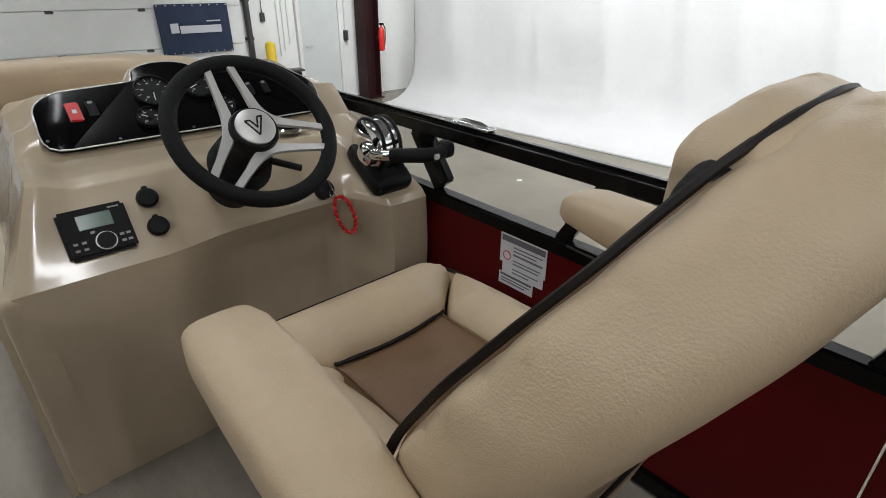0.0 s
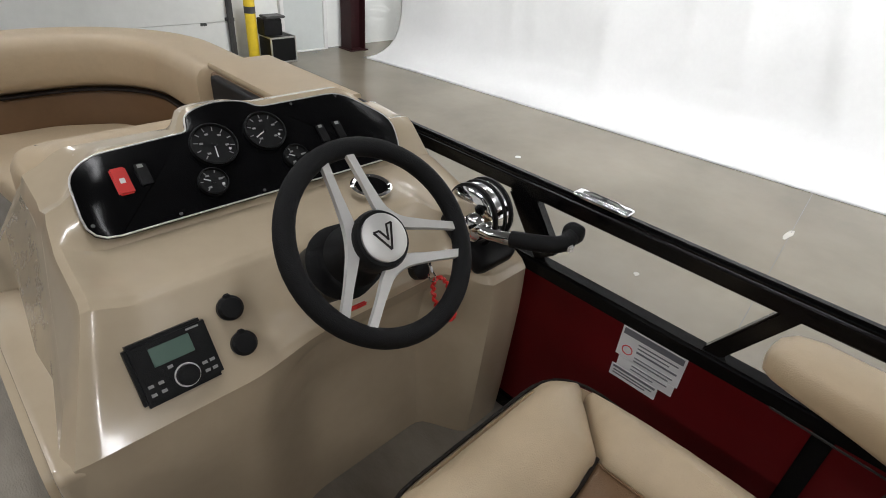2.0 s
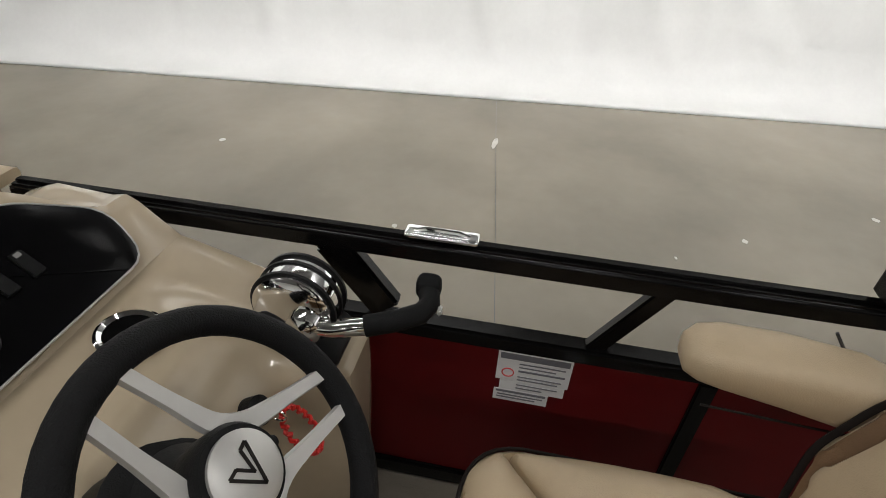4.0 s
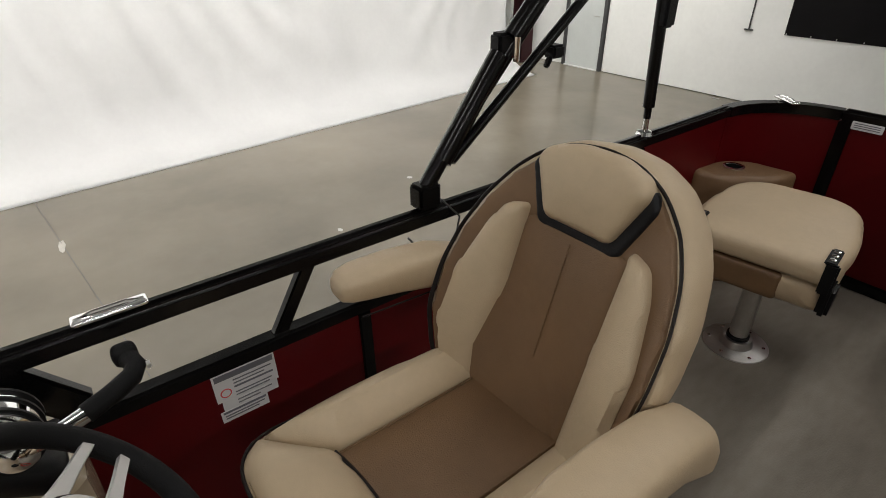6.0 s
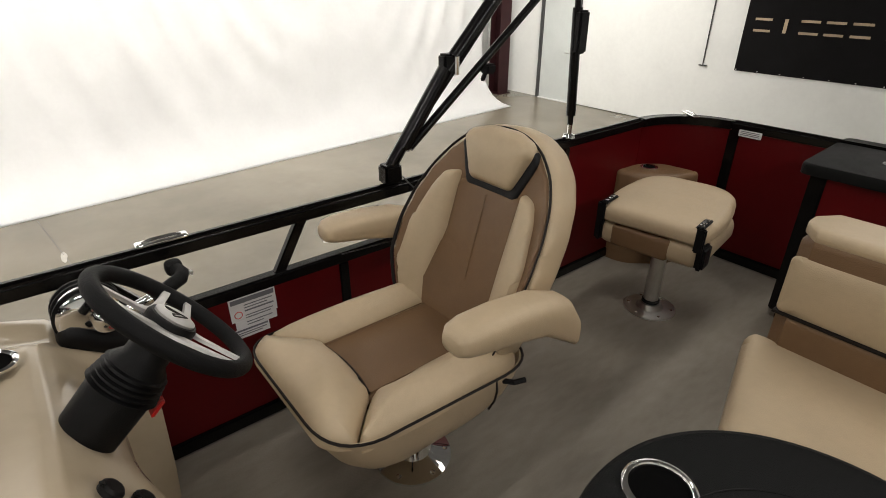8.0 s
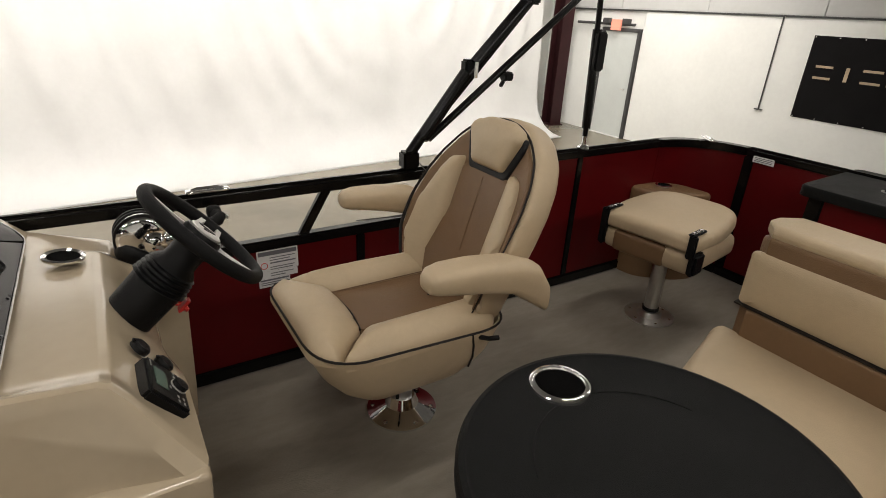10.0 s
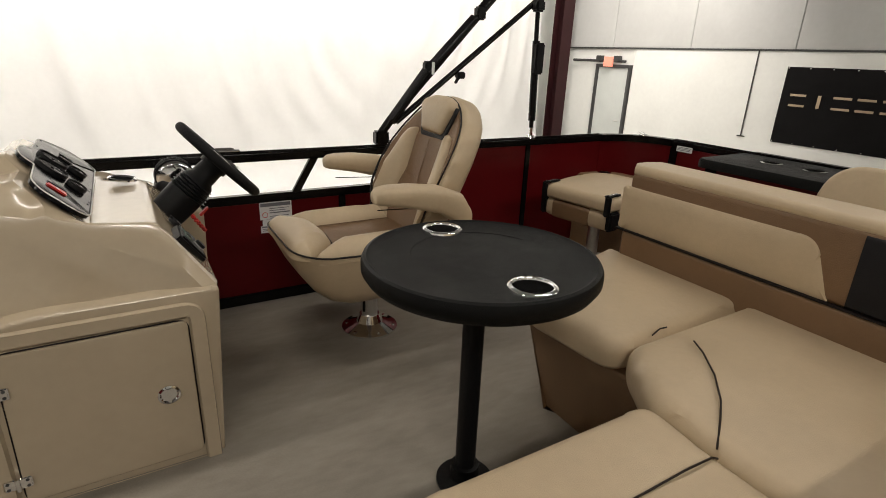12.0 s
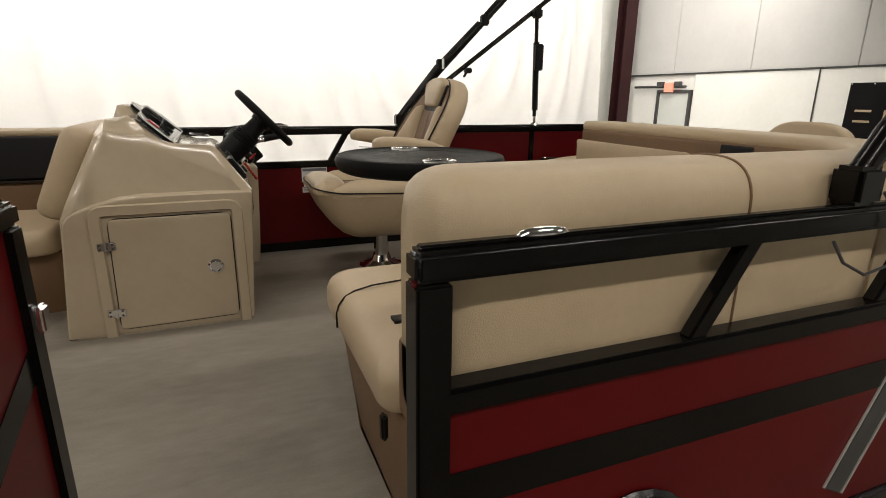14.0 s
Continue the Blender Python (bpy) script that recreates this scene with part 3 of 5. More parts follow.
def fence(name, label, a, b, top=RT, window=None, braces=(), posts=(), stripes=False, end_posts=True, low=0.545):
    """A straight fence from a to b: rails, posts, a red panel, and an open window part way along.
    window is (from, to) in metres along; braces are (foot, head) along."""
    a, b = Vector(a), Vector(b)
    L = (b - a).length
    m = Matrix.Translation((a.x, a.y, 0)) @ Matrix.Rotation(math.atan2(b.y - a.y, b.x - a.x), 4, "Z")
    ob = thing(name, m, label, "fence", "boat fences")
    part("top_rail", bm_box(0, L, -0.024, 0.024, top - 0.042, top, 0.008, 3), BLACK, ob)
    part("rail_lip", bm_box(0.01, L - 0.01, -0.008, 0.008, top + 0.0005, top + 0.006, 0.002), BLACK, ob)
    part("bottom_rail", bm_box(0, L, -0.022, 0.022, 0.002, 0.055, 0.006), BLACK, ob)
    cuts = [(0, L, top - 0.042)]
    if window:
        w0, w1 = window
        part("mid_rail", bm_box(max(w0, 0.0), min(w1, L), -0.022, 0.022, low - 0.04, low, 0.006), BLACK, ob)
        cuts = [(0, w0, top - 0.042), (w0, w1, low - 0.04), (w1, L, top - 0.042)]
    for x0, x1, z1 in cuts:
        if x1 - x0 > 0.03:
            part("red_panel", bm_box(x0 + 0.002, x1 - 0.002, -0.011, 0.011, 0.055, z1, 0.002), RED, ob)
    for f, h in braces:
        part("brace", bm_bar((f, 0, low - 0.01), (h, 0, top - 0.03), 0.034, 0.026, 0.004, (0, 1, 0)), BLACK, ob)
    for x in posts:
        z1 = low - 0.04 if window and window[0] < x < window[1] else top - 0.042
        part("post", bm_box(x - 0.018, x + 0.018, -0.019, 0.019, 0.055, z1, 0.004), BLACK, ob)
    if end_posts:
        for x in (0.025, L - 0.025):
            part("post", bm_box(x - 0.025, x + 0.025, -0.0235, 0.0235, 0.056, top - 0.043, 0.004), BLACK, ob)
    return ob


# starboard side, from aft to bow (along +y)
sf = fence("side_fence", "black rail fence with dark red panels and an open window", (SB, AFT + 0.32), (SB, 1.64),
           window=(1.33, 3.15), braces=((2.0, 1.895), (1.38, 1.31)), posts=(0.6, 1.77, 2.75), end_posts=False)
fence("side_fence", "low black rail fence with red panel behind the lounge", (SB, 1.64), (SB, 2.75), top=0.64, end_posts=False)
part("brace", bm_bar((2.41, 0, 0.56), (2.52, 0, 0.71), 0.070, 0.034, 0.006, (0, 1, 0)), BLACK, sf)
# aft rounded corner and aft fence
def corner(name, cx, cy, r, a0, a1, label, RT=RT):
    ob = thing(name, None, label, "fence", "boat fences")
    p = arc(cx, cy, r, a0, a1, 14)
    def rect(w, z0, z1):
        return [(-w, z0), (w, z0), (w, z1), (-w, z1)]
    part("top_rail", bm_sweep(rect(0.024, RT - 0.042, RT), p), BLACK, ob)
    part("bottom_rail", bm_sweep(rect(0.022, 0.002, 0.055), p), BLACK, ob)
    part("red_panel", bm_sweep(rect(0.011, 0.055, RT - 0.042), p), RED, ob)
    return ob


corner("corner_fence", SB - 0.32, AFT + 0.32, 0.32, 0, -90, "curved corner fence with a dark red panel")
corner("corner_fence", PB + 0.32, AFT + 0.32, 0.32, 180, 270, "curved corner fence with a dark red panel")
fence("aft_fence", "black rail aft fence with dark red panels", (PB + 0.32, AFT), (SB - 0.32, AFT), posts=(0.75, 1.55))
# port side: aft of the gate, and forward of it
pf = fence("side_fence", "black rail fence with dark red panels beside the open gate", (PB, AFT + 0.32), (PB, GA),
           window=(0.75, 2.35), braces=((1.90, 1.79), (1.42, 1.31)), posts=(0.6,))
part("decal_band", bm_box(0.03, 2.35, 0.0115, 0.0135, 0.34, 0.405, 0), BLACK, pf, "black decal stripe")
part("decal_band", bm_bar((1.42, 0.013, 0.10), (1.22, 0.013, 0.49), 0.003, 0.06, 0, (0, 0, 1)), DARKGREY, pf, "dark grey decal with silver edges")
for d in (0.034, -0.034):
    part("decal_line", bm_bar((1.42 + d, 0.0135, 0.10 + d * 0.5), (1.22 + d, 0.0135, 0.49 + d * 0.5), 0.003, 0.007, 0, (0, 0, 1)), SATIN, pf)
part("decal_arc", bm_tube([(1.99 - 0.15 * math.cos(radians(x)), 0.013, 0.10 + 0.16 * math.sin(radians(x))) for x in range(0, 181, 15)], 0.012, 6), BLACK, pf, "black curved decal")
part("cleat", bm_lathe([(0, 0), (0.042, 0), (0.036, 0.008), (0.015, 0.013), (0, 0.013)], 20), CHROME, pf, "chrome flush cleat", m=pose(2.20, 0, RT + 0.006) @ Matrix.Diagonal((1.0, 0.32, 0.8, 1)))
ff = fence("side_fence", "black rail fence with a dark red panel, forward of the gate", (PB, GF), (PB, 2.75), posts=(0.018, 0.65), end_posts=False)
part("decal_band", bm_bar((0.05, 0.0125, 0.22), (0.7, 0.0125, 0.62), 0.002, 0.03, 0), BLACK, ff, "black decal stripe")
gate = fence("boat_gate", "black framed gate with a dark red panel, swung open inwards", (PB + 0.03, GF - 0.025), (-0.965, GF - 0.045))
part("decal_band", bm_bar((0.06, -0.0125, 0.30), (0.46, -0.0125, 0.45), 0.002, 0.06, 0), BLACK, gate, "black decal stripe")
part("latch", bm_box(0.462, 0.498, -0.040, -0.024, 0.50, 0.55, 0.005), CHROME, gate, "small chrome gate latch")
corner("corner_fence", SB - 0.55, 2.75, 0.55, 0, 90, "curved bow corner fence with a dark red panel", 0.64)
corner("corner_fence", PB + 0.55, 2.75, 0.55, 180, 90, "curved bow corner fence with a dark red panel", 0.64)
fence("bow_fence", "black rail bow fence with a dark red panel", (0.40, BOW), (SB - 0.55, BOW), top=0.64)
fence("bow_fence", "black rail bow fence with a dark red panel", (PB + 0.55, BOW), (-0.35, BOW), top=0.64)

# small fittings of the starboard rail
def flush_cleat(x, y, z, rz=90):
    ob = thing("flush_cleat", pose(x, y, z, 0, 0, rz), "chrome oval cleat on the black rail", "cleat", "rail cleats")
    part("base", bm_pad(0.068, 0.018, 0.006, 0.006, n=6), CHROME, ob, m=pose(0, 0, 0.005))
    part("horn", bm_tube([(-0.05, 0, 0.008), (-0.03, 0, 0.014), (0.03, 0, 0.014), (0.05, 0, 0.008)], 0.005, 8), CHROME, ob)


flush_cleat(SB, 0.755, RT + 0.006)
flush_cleat(SB - 0.12, AFT + 0.06, RT + 0.002, -35)
stk = thing("warning_sticker", pose(SB - 0.0125, 0.625, 0.505, 0, 0, 180), "white capacity and warning sticker on the red panel", "sticker")
def sticker(name, y0, y1, z0, z1, material, d):
    return part(name, bm_box(0, d, y0, y1, z0, z1, 0), material, stk)


sticker("sheet", 0.0, 0.15, -0.085, 0.0, PAPER, 0.0015)
sticker("sheet", 0.01, 0.145, -0.115, -0.086, PAPER, 0.0015)
sticker("sheet", 0.0, 0.115, -0.150, -0.116, PAPER, 0.0015)
sticker("header", 0.005, 0.145, -0.022, -0.006, INK, 0.0025)
sticker("header", 0.045, 0.140, -0.056, -0.051, INK, 0.0025)
sticker("header", 0.005, 0.11, -0.124, -0.118, INK, 0.0025)
for i, z in enumerate((-0.032, -0.042, -0.070, -0.079, -0.095, -0.105, -0.131, -0.139)):
    sticker("text_bar", 0.045 if i < 6 else 0.008, (0.138, 0.12, 0.135, 0.128, 0.13, 0.10, 0.105, 0.09)[i], z - 0.002, z + 0.001, INK, 0.0025)
b = bm_tube([(0.002, 0.024 + 0.012 * math.cos(a), -0.062 + 0.012 * math.sin(a)) for a in (2 * math.pi * i / 14 for i in range(14))], 0.0015, 5, True)
part("pictogram", b, REDINK, stk)
tag = thing("rail_tag", pose(0.775, AFT + 0.03, 0.695), "small white tag below the black aft rail", "tag")
part("sheet", bm_box(-0.055, 0.055, -0.006, 0.0, -0.018, 0.015, 0.002), PAPER, tag)
for z in (-0.008, 0.0, 0.008):
    part("text_bar", bm_box(-0.045, 0.045, 0.0005, 0.0015, z - 0.0015, z + 0.0015, 0), INK, tag)


# ---- bimini frame ----
def bimini(x, s, label):
    ob = thing("bimini_frame", pose(x, 0, 0), label, "canopy frame", "bimini frames")
    part("mount", bm_box(-0.028, 0.028, -0.035, 0.035, RT + 0.006, RT + 0.075, 0.008), BLACK, ob)
    part("knuckle", bm_rod((0, -0.0, RT + 0.06), (0, -0.055, RT + 0.13), 0.022, 12), BLACK, ob)
    part("main_tube", bm_rod((0, -0.03, RT + 0.10), (0.06 * s, -1.12, 1.93), 0.017, 12), BLACK, ob)
    part("main_tube", bm_rod((0, -0.085, RT + 0.115), (0.07 * s, -1.40, 1.80), 0.015, 12), BLACK, ob)
    part("sleeve", bm_rod((0.0, -0.055, RT + 0.12), (0.018 * s, -0.26, 1.10), 0.027, 12), BLACK, ob)
    part("sleeve", bm_rod((0.018 * s, -0.30, 1.135), (0.036 * s, -0.55, 1.37), 0.026, 12), BLACK, ob)
    part("sleeve", bm_rod((0.04 * s, -0.60, 1.42), (0.055 * s, -0.92, 1.74), 0.027, 12), BLACK, ob)
    for y, z in ((-0.275, 1.118), (-0.575, 1.395)):
        part("clamp", bm_box(-0.02 + 0.03 * s, 0.025 + 0.03 * s, y - 0.035, y + 0.02, z - 0.03, z + 0.035, 0.008), PLAST, ob)
    part("pin", bm_rod((-0.035 * s, -0.272, 1.15), (-0.035 * s, -0.272, 1.09), 0.008, 8), CHROME, ob)
    part("clip", bm_box(-0.012, 0.034, -0.485, -0.440, 1.07, 1.105, 0.006), PLAST, ob)
    part("clip_hook", bm_bar((0.012, -0.455, 1.08), (0.012, -0.435, 1.045), 0.018, 0.014, 0.004), PLAST, ob)
    part("knuckle", bm_box(-0.01, 0.05, -0.99, -0.93, 1.43, 1.49, 0.01), PLAST, ob)
    part("rear_post", bm_rod((0.0, -0.97, RT + 0.06), (0.03, -0.965, 1.47), 0.013, 12), BLACK, ob)
    part("sleeve", bm_rod((0.003, -0.972, RT + 0.10), (0.022, -0.968, 1.28), 0.021, 12), BLACK, ob)
    part("clip", bm_box(-0.015, 0.03, -1.01, -0.95, 1.10, 1.27, 0.008), PLAST, ob)
    part("post_foot", bm_lathe([(0, 0), (0.03, 0), (0.026, 0.012), (0.01, 0.018), (0.010, 0.06), (0, 0.062)], 16), CHROME, ob, m=pose(0, -0.97, RT + 0.001))
    part("lanyard", bm_tube([(-0.03, -0.03, RT + 0.03), (-0.045, -0.08, RT - 0.03), (-0.05, -0.06, RT - 0.10), (-0.045, 0.0, RT - 0.115), (-0.035, 0.05, RT - 0.09), (-0.03, 0.08, RT - 0.05)], 0.003, 6), DARKGREY, ob, "thin wire lanyard")
    return ob


bimini(SB, 1, "black folded canopy frame tubes mounted on the boat rail")
bimini(PB, -1, "black folded canopy frame tubes mounted on the port rail")


# ---- helm console ----

def sst(a, b, x):
    t = max(0, min(1, (x - a) / (b - a)))
    return t * t * (3 - 2 * t)


CX0, CX1 = 0.17, 1.165


def console_profile(x):
    """The outline (y, z) of the moulded console at x, from the aft foot over the top to the forward foot."""
    pod = sst(0.22, 0.36, x) * (1 - sst(0.98, 1.10, x))
    knee = sst(0.45, 0.64, x) * (1 - sst(0.92, 1.02, x))
    right = sst(0.94, 1.03, x)
    rim = 1 - sst(0.19, 0.30, x)
    low = 0.030 * (1 - sst(0.53, 0.585, x)) * pod
    ky, kz = 0.945 - 0.07 * right, 0.565 - 0.015 * right
    ty, tz = 1.07 - 0.02 * right, 0.715 - 0.045 * right + 0.020 * rim
    arch = 0.014 * math.exp(-((x - 0.65) / 0.075) ** 4)
    py, pz = 1.234, 0.731 + 0.026 * rim
    qz = 0.800 + (0.075 + arch) * pod - low - 0.022 * rim
    qy = 1.30 + 0.095 * pod - low
    foot = 0.985 - 0.085 * right
    pts = [(foot + 0.035 * knee, 0.0), (foot + 0.05 * knee - 0.01, 0.12), (foot - 0.02 + 0.085 * knee, 0.34), (ky + 0.075 * knee, kz - 0.08), (ky + 0.03 * knee, kz),
           (ky + 0.015 + 0.02 * knee, kz + 0.02), (ty - 0.02, tz - 0.022), (ty, tz), (ty + 0.02, tz + 0.008), (py - 0.02, pz - 0.004), (py, pz), (qy, qz), (qy + 0.02, qz + 0.012), (qy + 0.05, qz + 0.006),
           (1.46, 0.845 - 0.03 * right - 0.035 * rim), (1.50, 0.80 - 0.03 * rim), (1.60, 0.54), (1.625, 0.48), (1.65, 0.0)]
    out = []
    for a, b in zip(pts, pts[1:]):
        k = 4
        out += [(a[0] + (b[0] - a[0]) * i / k, a[1] + (b[1] - a[1]) * i / k) for i in range(k)]
    return out + [pts[-1]]


def console_body():
    bm = bmesh.new()
    xs = [CX0 + (CX1 - CX0) * i / 56 for i in range(57)]
    loops = []
    R = 0.035
    for x in xs:
        d = min(x - CX0, CX1 - x)
        k = 0 if d >= R else R - math.sqrt(max(0, R * R - (R - d) ** 2))
        row = []
        for y, z in console_profile(x):
            lean = (0.10 * min(1.15, max(0, (z - 0.56) / 0.20))) * max(0, 1 - (x - CX0) / 0.43) if x < 0.6 else -0.02 * max(0, (z - 0.4) / 0.4) * (x - 0.6) / 0.56
            cy, cz = 1.3, 0.40
            r = math.hypot(y - cy, z - cz)
            row.append(bm.verts.new((x + lean, y + (cy - y) * k / r, z + ((cz - z) * k / r if z > 0.03 else 0))))
        loops.append(row)
    for a, b in zip(loops, loops[1:]):
        for j in range(len(a) - 1):
            bm.faces.new((a[j], a[j + 1], b[j + 1], b[j]))
        bm.faces.new((a[-1], a[0], b[0], b[-1]))
    bm.faces.new(loops[0])
    bm.faces.new(list(reversed(loops[-1])))
    return bm


helm = thing("helm_console", pose(0.01, 0.006, 0) @ Matrix.Diagonal((1, 1, 0.974, 1)), "glossy beige moulded helm console with black dash panel", "helm console")
part("body", console_body(), GEL, helm, angle=26)


def on_plane(o, u, v):
    """A pose whose x runs along u, y along v and z along their normal."""
    u = Vector(u).normalized()
    v = Vector(v)
    v = (v - u * v.dot(u)).normalized()
    w = u.cross(v)
    m = Matrix((u, v, w)).transposed().to_4x4()
    m.translation = Vector(o)
    return m


# dash panel with its gauges: x to starboard, y up the slope
SLOPE = Vector((0, 0.14, 0.133)).normalized()
DM = on_plane((0.66, 1.258, 0.766), (1, 0, 0), SLOPE)
dash_out = [(-0.325, -0.03), (0.37, -0.03), (0.395, 0.07), (0.285, 0.168), (0.085, 0.166)] + [(-0.008 + 0.082 * math.cos(radians(a)), 0.158 + 0.036 * math.sin(radians(a))) for a in range(20, 180, 20)] + [(-0.092, 0.140), (-0.27, 0.130), (-0.315, 0.10)]
dash = part("dash_panel", bm_slab(round_poly(dash_out, [0.05, 0.04, 0.04, 0.04] + [0.01] * (len(dash_out) - 6) + [0.04, 0.04], 4), 0.0, 0.014, 0.004, 2), PLAST, helm, "glossy black dash panel", m=DM)
dash.data.materials[0] = mat("dash_black", (0.003, 0.003, 0.0034), 0.16, vary=0.2, scale=15, spec=0.16)
# added pale tube that draws the highlight along the panel's edge
part("dash_glint", bm_tube([(p[0], p[1], 0.0125) for p in round_poly(dash_out, [0.05, 0.04, 0.04, 0.04] + [0.01] * (len(dash_out) - 6) + [0.04, 0.04], 4)], 0.0020, 6, True), SATIN, dash, "thin satin line standing in for the dash edge highlight")


def gauge(x, y, r, n=10, needle=240):
    g = part("gauge", bm_lathe([(0, 0.014), (r, 0.014), (r, 0.022), (r * 0.93, 0.026), (r * 0.88, 0.021), (0, 0.021)], 32), PLAST, dash, "round black gauge", m=pose(x, y, 0))
    part("bezel", bm_lathe([(r * 0.97, 0.0225), (r * 0.99, 0.0265), (r * 0.92, 0.0275), (r * 0.90, 0.0235)], 32), PLAST, g)
    def flat(x0, x1, y0, y1, ang, material, name):
        b = bm_box(x0, x1, y0, y1, 0.0212, 0.0222, 0)
        b.transform(Matrix.Rotation(radians(ang), 4, "Z"))
        part(name, b, material, g)
    for i in range(n):
        a = 225 - 270 * i / (n - 1)
        flat(r * 0.66, r * 0.84, -0.0009, 0.0009, a, TICK, "tick")
        if i % 2 == 0:
            b = bm_box(-0.0035, 0.0035, -0.002, 0.002, 0.0212, 0.022, 0)
            b.transform(Matrix.Translation((r * 0.53 * math.cos(radians(a)), r * 0.53 * math.sin(radians(a)), 0)))
            part("numeral_bar", b, TICK, g)
    flat(-r * 0.1, r * 0.62, -0.0012, 0.0012, needle, LIGHTG, "needle")
    part("pivot", bm_lathe([(0, 0.021), (0.005, 0.021), (0.005, 0.025), (0, 0.0255)], 12), PLAST, g)
    glass_dot = bm_lathe([(0, 0.0222), (0.003, 0.0222), (0.003, 0.0232), (0, 0.0232)], 8)
    part("indicator", glass_dot, LIGHTG, g, m=pose(r * 0.55, -r * 0.35, 0))


gauge(-0.055, 0.098, 0.047, 10, 262)
gauge(0.06, 0.105, 0.045, 9, 205)
gauge(-0.09, 0.022, 0.029, 6, 150)
gauge(0.10, 0.03, 0.029, 6, 150)
part("kill_switch", bm_box(-0.252, -0.224, 0.04, 0.095, 0.012, 0.019, 0.003), BRIGHTRED, dash, "red rocker switch")
part("switch_mark", bm_box(-0.242, -0.233, 0.062, 0.072, 0.0192, 0.0198, 0), LIGHTG, dash)
for x in (-0.20, 0.19, 0.235):
    part("rocker_switch", bm_box(x - 0.012, x + 0.012, 0.048, 0.095, 0.012, 0.0175, 0.003), PLAST, dash)
    part("switch_mark", bm_box(x - 0.005, x + 0.005, 0.085, 0.092, 0.0177, 0.0183, 0), TICK, dash)
for x, y in ((-0.31, 0.0), (0.0, -0.022), (-0.17, -0.022), (0.27, 0.158), (0.15, 0.158)):
    part("screw", bm_lathe([(0, 0.013), (0.0035, 0.013), (0.0035, 0.0152), (0, 0.0156)], 10), DARKGREY, dash, m=pose(x, y, 0))

# radio and sockets on the lower slope
SL2 = Vector((0, 0.055, 0.080)).normalized()
RM = on_plane((0.360, 0.996, 0.637), (0.998, 0.0, 0.0), SL2)
radio = part("radio", bm_box(-0.062, 0.062, -0.052, 0.052, -0.02, 0.016, 0.006), PLAST, helm, "black marine radio with a small screen", m=RM)
part("screen", bm_box(-0.030, 0.032, 0.005, 0.036, 0.0162, 0.0175, 0.001), LCD, radio)
part("knob", bm_lathe([(0, 0.016), (0.0175, 0.016), (0.0165, 0.028), (0, 0.029)], 24), PLAST, radio, m=pose(0.008, -0.026, 0))
part("knob_ring", bm_lathe([(0.017, 0.0165), (0.0195, 0.0165), (0.0195, 0.019), (0.017, 0.019)], 24), SATIN, radio, m=pose(0.008, -0.026, 0))
for x, y in ((-0.045, -0.020), (-0.030, -0.020), (-0.045, -0.034), (-0.030, -0.034), (0.038, -0.020), (0.050, -0.020), (0.038, -0.034), (0.050, -0.034), (-0.01, -0.003)):
    part("button_mark", bm_box(x - 0.004, x + 0.004, y - 0.0025, y + 0.0025, 0.0162, 0.0172, 0), TICK, radio)
part("maker_mark", bm_box(0.03, 0.05, 0.040, 0.043, 0.0162, 0.0170, 0), TICK, radio)
for y, z in ((1.020, 0.676), (0.984, 0.620)):
    s = part("socket", bm_lathe([(0, -0.004), (0.022, -0.004), (0.022, 0.006), (0.017, 0.011), (0, 0.011)], 24), PLAST, helm, "black capped power socket", m=on_plane((0.470, y, z), (1, 0, 0), SL2))
    part("tab", bm_box(-0.006, 0.006, 0.014, 0.026, 0.004, 0.010, 0.002), PLAST, s)
# cup holder on top; a flat black disc paints the shade of its recess
cup = part("cup_holder", bm_lathe([(0.036, 0.004), (0.036, -0.0), (0.047, 0.0), (0.047, 0.006), (0.042, 0.009), (0.036, 0.004)], 32), CHROME, helm, "chrome cup holder ring", m=pose(0.87, 1.145, 0.742, 8, 0, 0))
part("shade_disc", bm_lathe([(0.036, 0.0045), (0.0, 0.0044)], 24), WELLSHADE, cup)

# side storage door, with frame moulding
DX = 0.165
def side_frame(y0, y1, z0, z1, w, d, name, rr):
    o = round_poly([(y0, z0), (y1, z0), (y1, z1), (y0, z1)], rr, 5)
    b = bmesh.new()
    rings = []
    for ins, dx in ((0, 0.0), (0.004, d), (w - 0.006, d), (w, 0.001)):
        rings.append([b.verts.new((DX - dx, p.x, p.y)) for p in inset(ccw(o), ins)])
    for p, q in zip(rings, rings[1:]):
        for i in range(len(p)):
            b.faces.new((p[i - 1], p[i], q[i], q[i - 1]))
    return part(name, b, GEL, helm)


panel_out = round_poly([(0.980, 0.0), (1.66, 0.0), (1.615, 0.50), (1.42, 0.565), (0.945, 0.565)], [0.0, 0.0, 0.06, 0.15, 0.02], 6)
b = bm_slab(panel_out, -0.05, 0.012, 0.012, 4)
part("side_panel", b, GEL, helm, m=on_plane((DX + 0.012, 0, 0), (0, -1, 0), (0, 0, 1)) @ Matrix.Diagonal((-1, 1, 1, 1)))
side_frame(0.99, 1.53, -0.044, 0.535, 0.045, 0.014, "door_moulding", [0.01, 0.01, 0.06, 0.06])
door_o = round_poly([(1.035, 0.028), (1.478, 0.022), (1.470, 0.482), (1.035, 0.484)], 0.022, 4)
gap_o = round_poly([(1.035, 0.028), (1.478, 0.022), (1.470, 0.482), (1.035, 0.484)], 0.034, 5)
gap = bm_slab(gap_o, -0.002, 0.0015, 0.001, 1)
part("door_gap", gap, PIPE, helm, m=on_plane((DX - 0.001, 0, 0), (0, -1, 0), (0, 0, 1)) @ Matrix.Diagonal((-1, 1, 1, 1)))
